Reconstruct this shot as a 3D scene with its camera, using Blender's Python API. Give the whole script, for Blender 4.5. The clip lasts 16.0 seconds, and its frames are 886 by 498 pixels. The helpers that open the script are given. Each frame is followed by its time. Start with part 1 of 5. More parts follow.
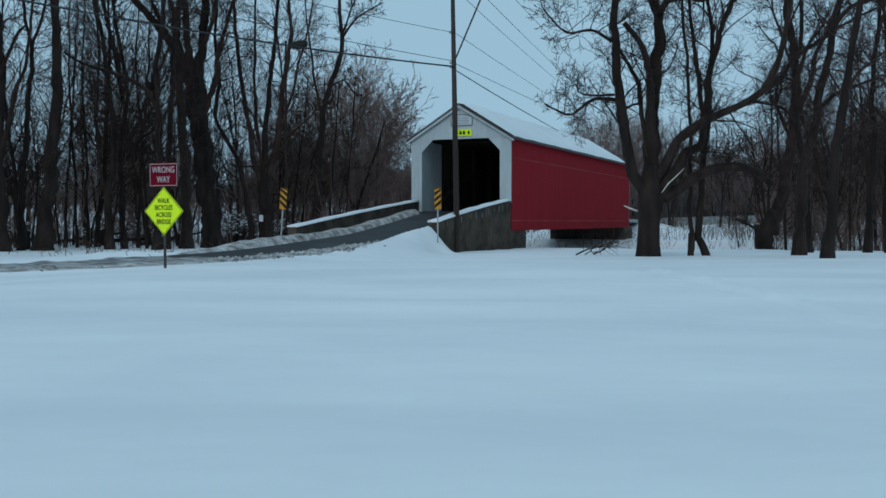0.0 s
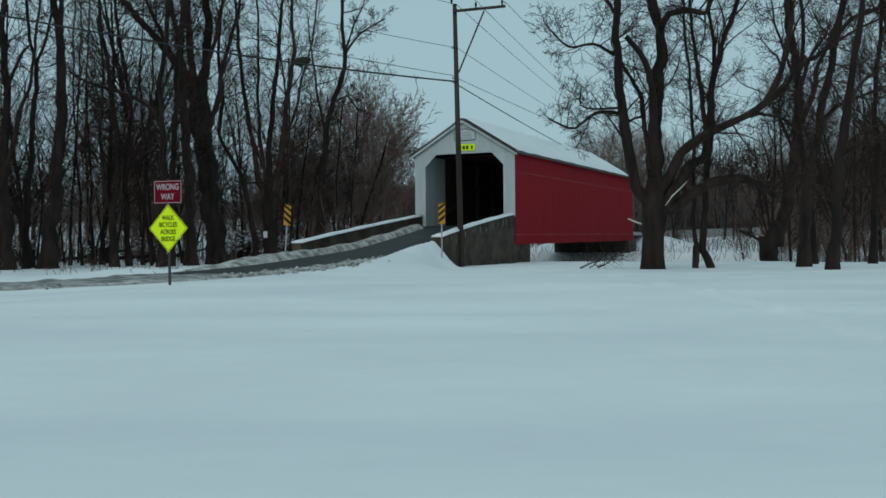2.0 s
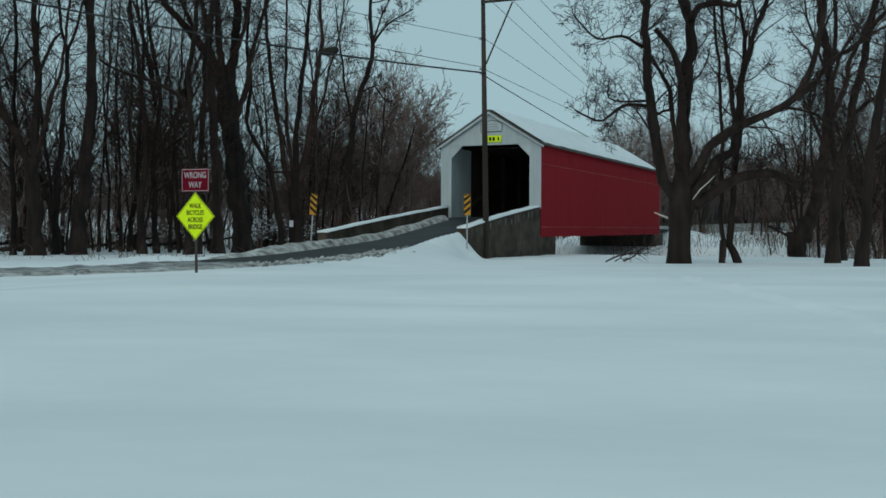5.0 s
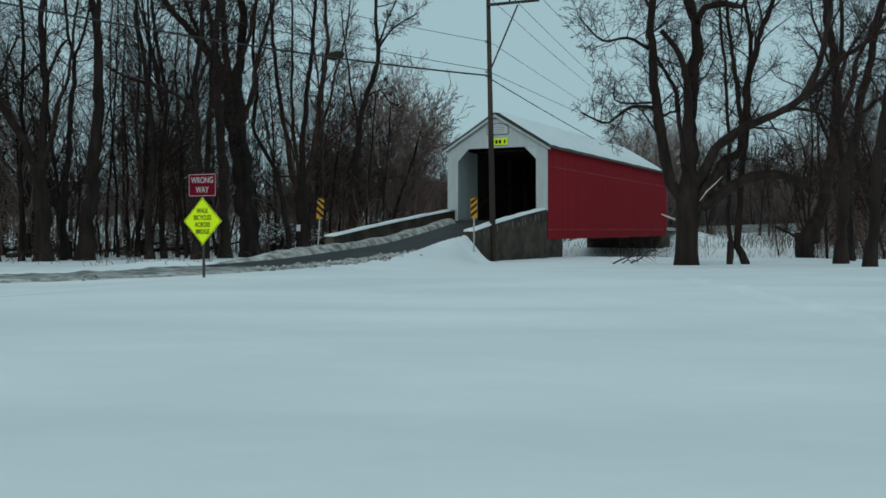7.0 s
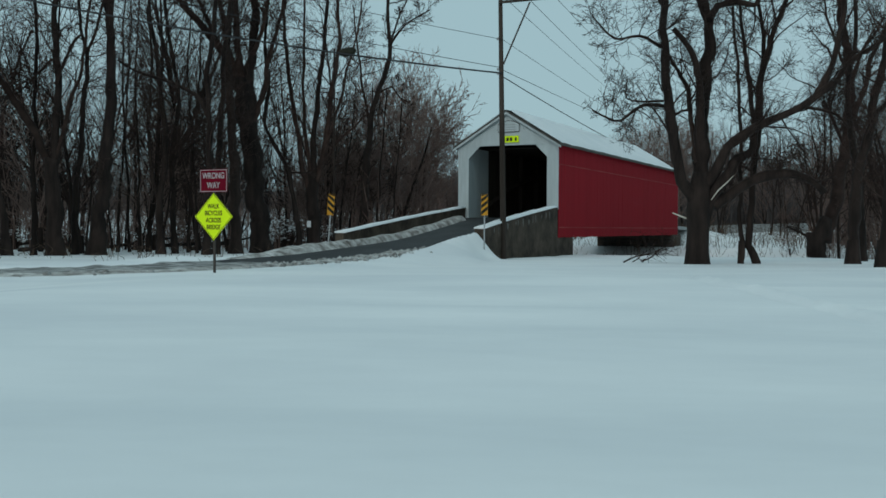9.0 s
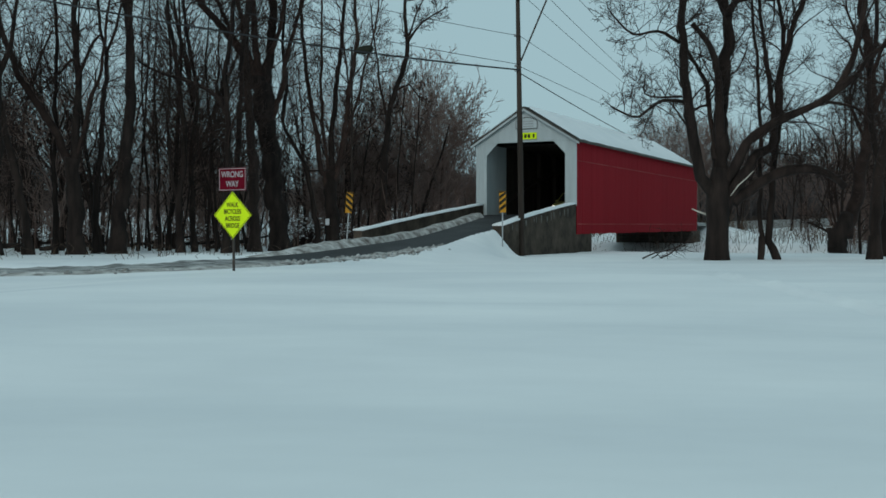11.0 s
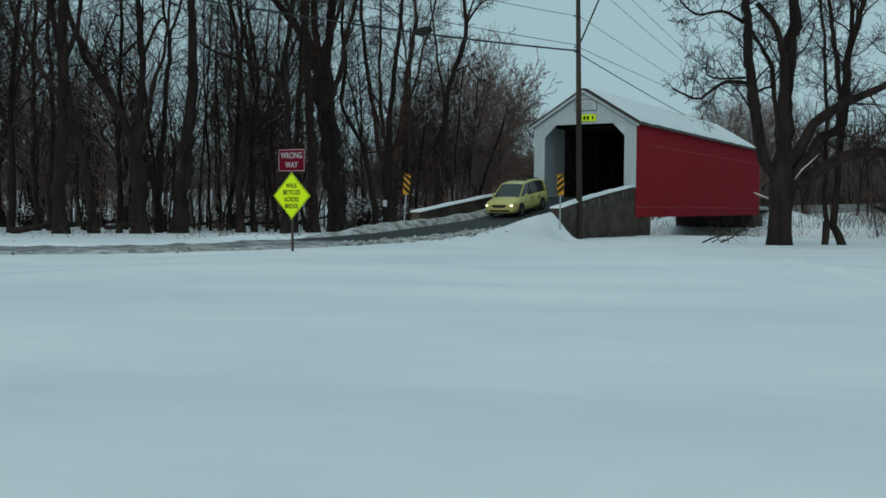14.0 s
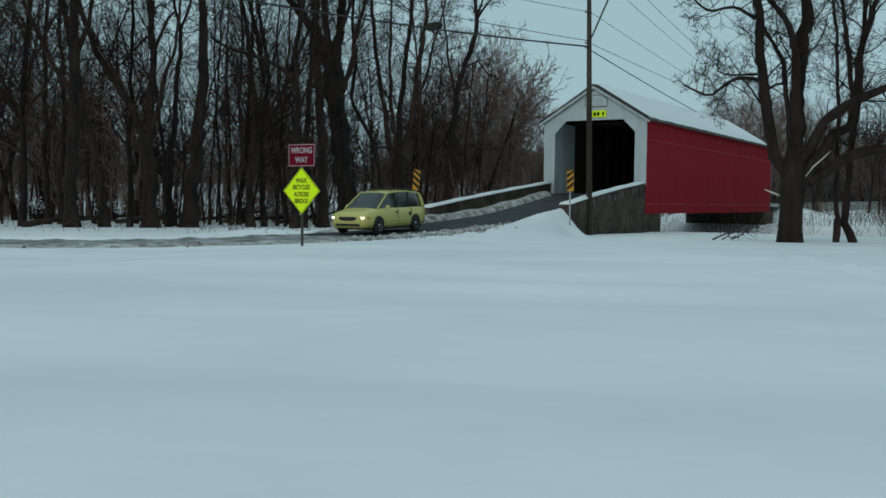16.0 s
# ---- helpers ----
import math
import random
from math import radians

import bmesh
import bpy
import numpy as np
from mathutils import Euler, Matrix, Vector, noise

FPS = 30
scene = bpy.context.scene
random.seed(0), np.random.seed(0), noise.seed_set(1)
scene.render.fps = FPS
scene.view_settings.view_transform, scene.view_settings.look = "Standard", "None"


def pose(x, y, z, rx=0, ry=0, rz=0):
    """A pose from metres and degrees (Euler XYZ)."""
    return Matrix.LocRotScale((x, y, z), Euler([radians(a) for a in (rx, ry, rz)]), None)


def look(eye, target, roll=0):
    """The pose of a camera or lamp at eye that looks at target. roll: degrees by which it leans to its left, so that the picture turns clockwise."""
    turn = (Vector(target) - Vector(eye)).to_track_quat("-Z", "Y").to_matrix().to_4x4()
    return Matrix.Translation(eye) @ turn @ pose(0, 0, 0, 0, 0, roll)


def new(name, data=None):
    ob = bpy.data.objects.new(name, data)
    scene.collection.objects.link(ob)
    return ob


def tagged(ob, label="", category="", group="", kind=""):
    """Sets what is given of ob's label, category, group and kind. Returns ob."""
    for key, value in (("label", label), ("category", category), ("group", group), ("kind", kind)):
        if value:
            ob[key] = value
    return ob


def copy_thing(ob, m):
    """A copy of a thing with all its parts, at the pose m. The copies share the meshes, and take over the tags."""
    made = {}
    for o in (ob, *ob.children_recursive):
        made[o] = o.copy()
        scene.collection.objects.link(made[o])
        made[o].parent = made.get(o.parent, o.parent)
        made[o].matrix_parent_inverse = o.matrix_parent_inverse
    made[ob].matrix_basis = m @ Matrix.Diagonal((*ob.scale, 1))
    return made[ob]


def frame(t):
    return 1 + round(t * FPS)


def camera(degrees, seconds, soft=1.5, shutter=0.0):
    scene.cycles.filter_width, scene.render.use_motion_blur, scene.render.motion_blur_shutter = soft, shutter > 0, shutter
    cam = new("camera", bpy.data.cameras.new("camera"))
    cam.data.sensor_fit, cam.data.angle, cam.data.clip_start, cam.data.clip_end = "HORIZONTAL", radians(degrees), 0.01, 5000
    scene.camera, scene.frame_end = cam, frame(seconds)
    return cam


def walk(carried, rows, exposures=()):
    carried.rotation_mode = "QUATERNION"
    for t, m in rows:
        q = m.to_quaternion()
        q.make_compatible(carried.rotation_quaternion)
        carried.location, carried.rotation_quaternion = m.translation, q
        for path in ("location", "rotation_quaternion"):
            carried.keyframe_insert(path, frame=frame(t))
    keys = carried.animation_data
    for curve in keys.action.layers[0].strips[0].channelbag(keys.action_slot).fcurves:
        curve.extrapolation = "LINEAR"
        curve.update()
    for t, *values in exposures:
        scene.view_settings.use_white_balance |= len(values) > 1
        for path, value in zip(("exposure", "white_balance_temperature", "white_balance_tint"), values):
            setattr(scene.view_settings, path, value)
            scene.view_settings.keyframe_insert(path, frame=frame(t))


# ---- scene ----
cam = camera(49.0, 16.0, 1.6)
EYE = 1.6
# seconds, yaw, pitch, roll of the hand-held camera
PATH = [
(0, -0.000, -1.620, -0.000), (0.5, 0.355, -0.078, -0.236), (1, 1.066, -0.516, 0.871), (1.5, 0.395, -0.300, 0.526),
(2, 0.239, -0.756, 0.507), (2.5, 0.581, -0.817, 0.429), (3, 0.515, -0.815, 0.045), (3.5, 0.968, -2.059, -0.509),
(4, 1.712, -1.838, -0.309), (6.5, 1.713, -0.884, -0.123), (7, 2.130, -1.081, 0.168), (7.5, 2.625, -0.958, -0.031),
(8, 2.643, -0.866, 0.019), (8.5, 2.893, -1.166, 0.005), (9, 2.741, -1.248, -0.246), (11.5, 4.236, -1.577, -0.154),
(12, 4.649, -2.243, -0.473), (12.5, 5.338, -2.245, -0.301), (13, 6.350, -2.068, -0.221), (13.5, 7.122, -2.352, -0.325),
(14, 7.173, -2.482, -0.370), (14.5, 6.772, -2.269, -0.483), (15, 6.647, -2.438, -0.441), (15.5, 6.959, -2.579, -0.722),
(16, 7.740, -2.749, -0.635)]
walk(cam, [(t, pose(0, 0, EYE, 90 + p, r, y - 0.17)) for t, y, p, r in PATH], [
    (0.0, 0.03, 5690, 9), (0.5, 0.0, 5880, 8), (1.0, 0.0, 6060, 8), (1.5, 0.0, 6290, 7), (2.5, 0.0, 6400, 6), (4.0, 0.0, 6460, 6), (16.0, 0.0, 6460, 6)])

# ---- light: an overcast winter sky ----
world = bpy.data.worlds.new("overcast_sky")
scene.world = world
world.use_nodes = True
wt = world.node_tree
sky = wt.nodes.new("ShaderNodeTexSky")
sky.sky_type, sky.sun_disc = "NISHITA", False
sky.sun_elevation, sky.sun_rotation = radians(32), radians(200)
sky.air_density, sky.dust_density = 1.0, 4.0
back = wt.nodes["Background"]
veil = wt.nodes.new("ShaderNodeMixRGB")
veil.inputs[0].default_value = 0.93
veil.inputs[2].default_value = (4.45, 6.35, 7.05, 1)
wt.links.new(sky.outputs[0], veil.inputs[1])
wt.links.new(veil.outputs[0], back.inputs[0])
back.inputs[1].default_value = 0.08
sun = new("sun", bpy.data.lights.new("sun", "SUN"))
sun.data.energy, sun.data.angle, sun.data.color = 0.5, radians(25), (1, 0.97, 0.93)
sun.matrix_world = look((-25, -55, 32), (0, 0, 0))


# ---- materials ----
def mat(name, a, b=None, rough=0.8, scale=3.0, bump=0.0, bscale=30.0, metal=0.0, stretch=(1, 1, 1), per_object=0.0, emit=None, spec=0.3, fine=0.15):
    """Two-tone surface: broad stains and tone bands between colours a and b, fine grain and relief."""
    m = bpy.data.materials.new(name)
    m.use_nodes = True
    t = m.node_tree
    p = t.nodes["Principled BSDF"]
    p.inputs["Roughness"].default_value, p.inputs["Metallic"].default_value = rough, metal
    p.inputs["Specular IOR Level"].default_value = spec
    co = t.nodes.new("ShaderNodeTexCoord")
    mp = t.nodes.new("ShaderNodeMapping")
    mp.inputs["Scale"].default_value = stretch
    t.links.new(co.outputs["Object"], mp.inputs[0])
    n1 = t.nodes.new("ShaderNodeTexNoise")
    n1.inputs["Scale"].default_value, n1.inputs["Detail"].default_value = scale, 6
    n2 = t.nodes.new("ShaderNodeTexNoise")
    n2.inputs["Scale"].default_value, n2.inputs["Detail"].default_value = bscale, 4
    t.links.new(mp.outputs[0], n1.inputs[0])
    t.links.new(mp.outputs[0], n2.inputs[0])
    ramp = t.nodes.new("ShaderNodeValToRGB")
    ramp.color_ramp.elements[0].position, ramp.color_ramp.elements[1].position = 0.35, 0.68
    ramp.color_ramp.elements[0].color = (*a, 1)
    ramp.color_ramp.elements[1].color = (*(b or a), 1)
    t.links.new(n1.outputs[0], ramp.inputs[0])
    hv = t.nodes.new("ShaderNodeHueSaturation")
    mr = t.nodes.new("ShaderNodeMapRange")
    mr.inputs[3].default_value, mr.inputs[4].default_value = 1 - fine, 1 + fine
    t.links.new(n2.outputs[0], mr.inputs[0])
    value = mr.outputs[0]
    if per_object:
        oi = t.nodes.new("ShaderNodeObjectInfo")
        m2 = t.nodes.new("ShaderNodeMapRange")
        m2.inputs[3].default_value, m2.inputs[4].default_value = 1 - per_object, 1 + per_object
        mul = t.nodes.new("ShaderNodeMath")
        mul.operation = "MULTIPLY"
        t.links.new(oi.outputs["Random"], m2.inputs[0])
        t.links.new(m2.outputs[0], mul.inputs[0])
        t.links.new(value, mul.inputs[1])
        value = mul.outputs[0]
    t.links.new(value, hv.inputs["Value"])
    t.links.new(ramp.outputs[0], hv.inputs["Color"])
    t.links.new(hv.outputs[0], p.inputs["Base Color"])
    if bump:
        bp = t.nodes.new("ShaderNodeBump")
        bp.inputs["Strength"].default_value, bp.inputs["Distance"].default_value = bump, 0.02
        t.links.new(n2.outputs[0], bp.inputs["Height"])
        t.links.new(bp.outputs[0], p.inputs["Normal"])
    if emit:
        p.inputs["Emission Color"].default_value = (*emit[:3], 1)
        p.inputs["Emission Strength"].default_value = emit[3]
    return m


# Long bluish bands: wind crust, plus drift shading painted into the snow colour.
SNOW = mat("snow", (0.775, 0.79, 0.81), (0.90, 0.905, 0.91), 0.75, 0.5, 0.3, 5.0, stretch=(0.32, 0.75, 1), fine=0.03)
SNOW_ROOF = mat("roof_snow", (0.82, 0.84, 0.86), (0.88, 0.89, 0.9), 0.75, 0.6, 0.2, 6, fine=0.03)
SNOW_DIRTY = mat("dirty_snow", (0.19, 0.17, 0.155), (0.60, 0.585, 0.57), 0.85, 2.6, 0.9, 11, fine=0.4)
SLUSH = mat("rutted_slush", (0.10, 0.095, 0.09), (0.48, 0.475, 0.47), 0.7, 2.2, 1.0, 7, stretch=(0.6, 1.5, 1), fine=0.5)
SNOW_CLOD = mat("trodden_snow", (0.16, 0.148, 0.138), (0.56, 0.555, 0.55), 0.8, 2.4, 0.8, 9, fine=0.2)
ASPHALT = mat("wet_asphalt", (0.026, 0.026, 0.028), (0.048, 0.048, 0.05), 0.65, 0.7, 0.4, 25, fine=0.25)
RED = mat("red_barn_paint", (0.265, 0.011, 0.019), (0.345, 0.019, 0.029), 0.8, 0.8, 0.3, 14, stretch=(1, 1, 0.15), per_object=0.05, fine=0.1, spec=0.1)
REDPALE = mat("faded_red_paint", (0.25, 0.010, 0.016), (0.37, 0.07, 0.068), 0.75, 0.6, 0.2, 10, fine=0.2)
WHITE = mat("greyed_white_paint", (0.43, 0.475, 0.485), (0.545, 0.59, 0.60), 0.7, 1.5, 0.2, 14, stretch=(1, 1, 0.2), per_object=0.03, fine=0.06)
DARKWOOD = mat("weathered_dark_wood", (0.06, 0.046, 0.038), (0.10, 0.08, 0.066), 0.9, 2, 0.4, 16, stretch=(1, 1, 0.2), per_object=0.15, fine=0.2)
SHINGLE = mat("dark_shingle", (0.07, 0.065, 0.06), (0.12, 0.11, 0.1), 0.9, 3, 0.5, 20)
STONE = mat("dark_fieldstone", (0.042, 0.035, 0.030), (0.088, 0.076, 0.066), 0.9, 0.9, 0.9, 7, per_object=0.1, fine=0.35, stretch=(1, 1, 0.4))
MORTAR = mat("stained_mortar", (0.036, 0.026, 0.0195), (0.10, 0.075, 0.057), 0.95, 1.5, 0.9, 7, fine=0.4, stretch=(1, 1, 0.85))
LIME = mat("pale_lime", (0.10, 0.095, 0.085), (0.2, 0.19, 0.17), 0.95, 5, 0.4, 20, fine=0.3)
BARK = mat("dark_bark", (0.0125, 0.0076, 0.0061), (0.036, 0.0232, 0.0190), 0.95, 3.0, 1.0, 14, stretch=(1, 1, 0.25), per_object=0.25, fine=0.3)
TWIG = mat("twig_bark", (0.023, 0.0125, 0.0098), (0.05, 0.029, 0.0232), 0.95, 2, 0, 10, per_object=0.2, fine=0.15)
BUSHTWIG = mat("brown_twigs", (0.135, 0.089, 0.075), (0.22, 0.150, 0.130), 0.95, 1.5, 0, 8, per_object=0.2, fine=0.15)
UNDER = mat("grey_brown_stems", (0.135, 0.083, 0.068), (0.23, 0.149, 0.124), 0.95, 0.5, 0, 6, fine=0.2)
# Paler and greyer than TWIG: distance haze is put into the colour.
FARTWIG = mat("hazy_twigs", (0.072, 0.061, 0.060), (0.112, 0.096, 0.094), 0.95, 0.3, 0, 5, fine=0.15)
BRUSH = mat("dry_brush", (0.065, 0.042, 0.029), (0.14, 0.095, 0.066), 0.95, 1, 0, 8, fine=0.2)
POLE = mat("weathered_pole_wood", (0.035, 0.026, 0.021), (0.075, 0.056, 0.046), 0.9, 2.5, 0.5, 25, stretch=(1, 1, 0.1), fine=0.25)
STEEL = mat("galvanised_steel", (0.30, 0.31, 0.32), (0.42, 0.43, 0.44), 0.5, 6, 0.1, 30, metal=0.7)
DARKSTEEL = mat("rusty_dark_post", (0.05, 0.042, 0.038), (0.09, 0.07, 0.06), 0.7, 6, 0.2, 30, metal=0.3)
CABLE = mat("black_cable", (0.02, 0.02, 0.022), (0.035, 0.035, 0.037), 0.6, 3)
FLUO = mat("fluorescent_yellow_sheeting", (0.72, 0.93, 0.0), (0.78, 0.97, 0.0), 0.5, 3, 0, 20, fine=0.03)
SIGNRED = mat("red_sign_sheeting", (0.125, 0.004, 0.013), (0.155, 0.006, 0.017), 0.6, 3, 0, 20, fine=0.05, spec=0.04)
SIGNWHITE = mat("white_sign_sheeting", (0.40, 0.37, 0.38), (0.46, 0.43, 0.44), 0.5, 4, fine=0.04)
SIGNBLACK = mat("black_sign_ink", (0.02, 0.02, 0.015), (0.035, 0.035, 0.025), 0.6, 4, spec=0.08)
AMBER = mat("amber_sheeting", (0.54, 0.235, 0.011), (0.62, 0.28, 0.016), 0.5, 4, fine=0.05)
VANPAINT = mat("yellow_green_car_paint", (0.55, 0.50, 0.155), (0.59, 0.535, 0.17), 0.28, 0.8, 0, 9, spec=0.5, fine=0.02)
GLASS = mat("dark_tinted_glass", (0.014, 0.018, 0.018), (0.024, 0.028, 0.028), 0.06, 2, 0, 5, spec=0.8)
BLACKPL = mat("black_plastic", (0.02, 0.02, 0.02), (0.03, 0.03, 0.03), 0.6, 5)
TYRE = mat("black_tyre_rubber", (0.018, 0.018, 0.018), (0.035, 0.034, 0.033), 0.85, 8)
RIM = mat("silver_wheel_rim", (0.4, 0.41, 0.42), (0.5, 0.5, 0.51), 0.35, 5, metal=0.8)
LIGHT_ON = mat("headlight_on", (0.8, 0.8, 0.7), (0.85, 0.85, 0.75), 0.3, 3, emit=(1.0, 0.92, 0.70, 3.2))
AMBERLENS = mat("amber_lens", (0.6, 0.25, 0.02), (0.65, 0.28, 0.03), 0.3, 5)
TAILRED = mat("red_lens", (0.3, 0.01, 0.01), (0.34, 0.015, 0.015), 0.3, 5)
PAPER = mat("pale_notice", (0.5, 0.5, 0.52), (0.6, 0.6, 0.62), 0.7, 6)
PEELED = mat("peeled_pale_wood", (0.5, 0.45, 0.38), (0.62, 0.57, 0.5), 0.8, 6)
HILL = mat("far_wooded_hill", (0.042, 0.036, 0.037), (0.074, 0.064, 0.065), 1.0, 0.05, 0, 1.2, fine=0.3)


# ---- mesh helpers ----
class Shape:
    """Collects corners and faces of one mesh."""

    def __init__(self):
        self.v, self.f, self.smooth = [], [], True

    def box(self, x0, x1, y0, y1, z0, z1):
        n = len(self.v)
        self.v += [(x, y, z) for z in (z0, z1) for y in (y0, y1) for x in (x0, x1)]
        self.f += [tuple(n + i for i in q) for q in ((0, 2, 3, 1), (4, 5, 7, 6), (0, 1, 5, 4), (2, 6, 7, 3), (0, 4, 6, 2), (1, 3, 7, 5))]
        return self

    def prism(self, outline, y0, y1, axis=1):
        """An outline in the plane across the axis, drawn out from y0 to y1. axis 0: (y, z), 1: (x, z), 2: (x, y)."""
        n, k = len(self.v), len(outline)
        for y in (y0, y1):
            for a, b in outline:
                self.v.append((y, a, b) if axis == 0 else (a, y, b) if axis == 1 else (a, b, y))
        self.f += [tuple(n + i for i in range(k)), tuple(n + 2 * k - 1 - i for i in range(k))]
        self.f += [(n + i, n + k + i, n + k + (i + 1) % k, n + (i + 1) % k) for i in range(k)]
        return self

    def tube(self, pts, radii, sides=6, caps=False):
        n = len(self.v)
        pts = [Vector(p) for p in pts]
        for i, p in enumerate(pts):
            d = (pts[min(i + 1, len(pts) - 1)] - pts[max(i - 1, 0)])
            if d.length < 1e-6:
                d = Vector((0, 0, 1))
            d.normalize()
            a = d.cross(Vector((0.31, 0.95, 0.05)) if abs(d.y) < 0.8 else Vector((1, 0, 0)))
            a.normalize()
            b = d.cross(a)
            r = radii[i]
            for k in range(sides):
                c, s = math.cos(6.28319 * k / sides) * r, math.sin(6.28319 * k / sides) * r
                self.v.append((p.x + a.x * c + b.x * s, p.y + a.y * c + b.y * s, p.z + a.z * c + b.z * s))
        for i in range(len(pts) - 1):
            for k in range(sides):
                q, w = n + i * sides + k, n + i * sides + (k + 1) % sides
                self.f.append((q, w, w + sides, q + sides))
        if caps:
            self.f.append(tuple(n + k for k in reversed(range(sides))))
            self.f.append(tuple(n + (len(pts) - 1) * sides + k for k in range(sides)))
        return self

    def mesh(self, name, material, smooth=False, bevel=0.0):
        me = bpy.data.meshes.new(name)
        me.from_pydata(self.v, [], self.f)
        me.materials.append(material)
        bm = bmesh.new()
        bm.from_mesh(me)
        bmesh.ops.recalc_face_normals(bm, faces=bm.faces)
        if bevel:
            bmesh.ops.bevel(bm, geom=[e for e in bm.edges if e.is_manifold and e.calc_face_angle(0) > 0.5], offset=bevel, segments=2, affect="EDGES", profile=0.5)
        bm.to_mesh(me)
        bm.free()
        if smooth:
            me.shade_smooth()
        return me


def thing(name, label, category, m=None, group="", kind=""):
    ob = new(name)
    ob.empty_display_size = 0.2
    if m is not None:
        ob.matrix_basis = m
    return tagged(ob, label, category, group, kind)


def part(name, shape, material, parent, label="", smooth=False, bevel=0.0, m=None):
    me = shape if isinstance(shape, bpy.types.Mesh) else shape.mesh(name, material, smooth, bevel)
    ob = new(name, me)
    ob.parent = parent
    if m is not None:
        ob.matrix_basis = m
    return tagged(ob, label)


def single(name, shape, material, label, category, group="", kind="", m=None, smooth=False, bevel=0.0):
    ob = new(name, shape if isinstance(shape, bpy.types.Mesh) else shape.mesh(name, material, smooth, bevel))
    if m is not None:
        ob.matrix_basis = m
    return tagged(ob, label, category, group, kind)


def lettering(text, size, material, parent, m, name="lettering", squeeze=1.0):
    cu = bpy.data.curves.new(name, "FONT")
    cu.body, cu.size, cu.align_x, cu.align_y, cu.extrude, cu.offset = text, size, "CENTER", "CENTER", 0.002, size * 0.012
    tmp = new(name, cu)
    me = bpy.data.meshes.new_from_object(tmp.evaluated_get(bpy.context.evaluated_depsgraph_get()))
    bpy.data.objects.remove(tmp)
    me.materials.append(material)
    for v in me.vertices:
        v.co.x *= squeeze
    ob = new(name, me)
    ob.parent = parent
    ob.matrix_basis = m
    return ob


# ---- the plan ----
BX, BY, BTURN = 1.10, 53.4, -23.6          # foot of the portal's middle, and the bridge's heading
BRIDGE = pose(BX, BY, 0, 0, 0, BTURN)
DECK, SILL, EAVE, APEX = 2.17, 1.12, 6.23, 8.05
HALF, LENGTH = 2.95, 28.6


def bridge_xy(x, y):
    p = BRIDGE @ Vector((x, y, 0))
    return p.x, p.y


def spline(points, step=0.5):
    """Catmull-Rom through the points, as a list of places about a step apart."""
    pts = [np.array(p, float) for p in points]
    pts = [2 * pts[0] - pts[1], *pts, 2 * pts[-1] - pts[-2]]
    out = []
    for a, b, c, d in zip(pts, pts[1:], pts[2:], pts[3:]):
        n = max(2, int(np.linalg.norm(c - b) / step))
        for k in range(n):
            t = k / n
            out.append(0.5 * (2 * b + (c - a) * t + (2 * a - 5 * b + 4 * c - d) * t * t + (3 * b - a - 3 * c + d) * t ** 3))
    out.append(pts[-2])
    return np.array(out)


ROAD_NEAR = spline([(*bridge_xy(0, -m), z) for m, z in ((0, 2.15), (2, 1.93), (5, 1.52), (9, 1.03), (13, 0.76), (18, 0.50))] +
                   [(-8.9, 31.5, 0.32), (-12.2, 28.9, 0.22), (-17, 27.9, 0.15), (-25, 27.4, 0.10), (-40, 26.5, 0.06), (-80, 24, 0.05)])
ROAD_FAR = spline([(*bridge_xy(0, 28.6), 2.17), (*bridge_xy(0, 36), 2.0), (19.5, 97, 1.55), (27, 107, 1.7), (37, 115, 2.0), (60, 126, 2.6), (110, 138, 4.0)])


def near_line(x, y, line):
    """Distance to a line of places, its height there, and the side: + on the left hand of its run."""
    d2 = (x[..., None] - line[:, 0]) ** 2 + (y[..., None] - line[:, 1]) ** 2
    k = d2.argmin(-1)
    j = np.clip(k, 1, len(line) - 2)
    tx, ty = line[j + 1, 0] - line[j - 1, 0], line[j + 1, 1] - line[j - 1, 1]
    side = tx * (y - line[k, 1]) - ty * (x - line[k, 0])
    return np.sqrt(d2.min(-1)), line[k, 2], np.sign(side), k


def smooth(a, b, x):
    t = np.clip((x - a) / (b - a), 0, 1)
    return t * t * (3 - 2 * t)


def wave(x, y, seed):
    r = np.random.RandomState(seed)
    out = 0
    for k in range(7):
        a, f = r.uniform(0, 6.28), r.uniform(0.5, 1.6)
        out = out + np.sin((x * np.cos(a) + y * np.sin(a)) * f + r.uniform(0, 6.28)) / 7
    return out


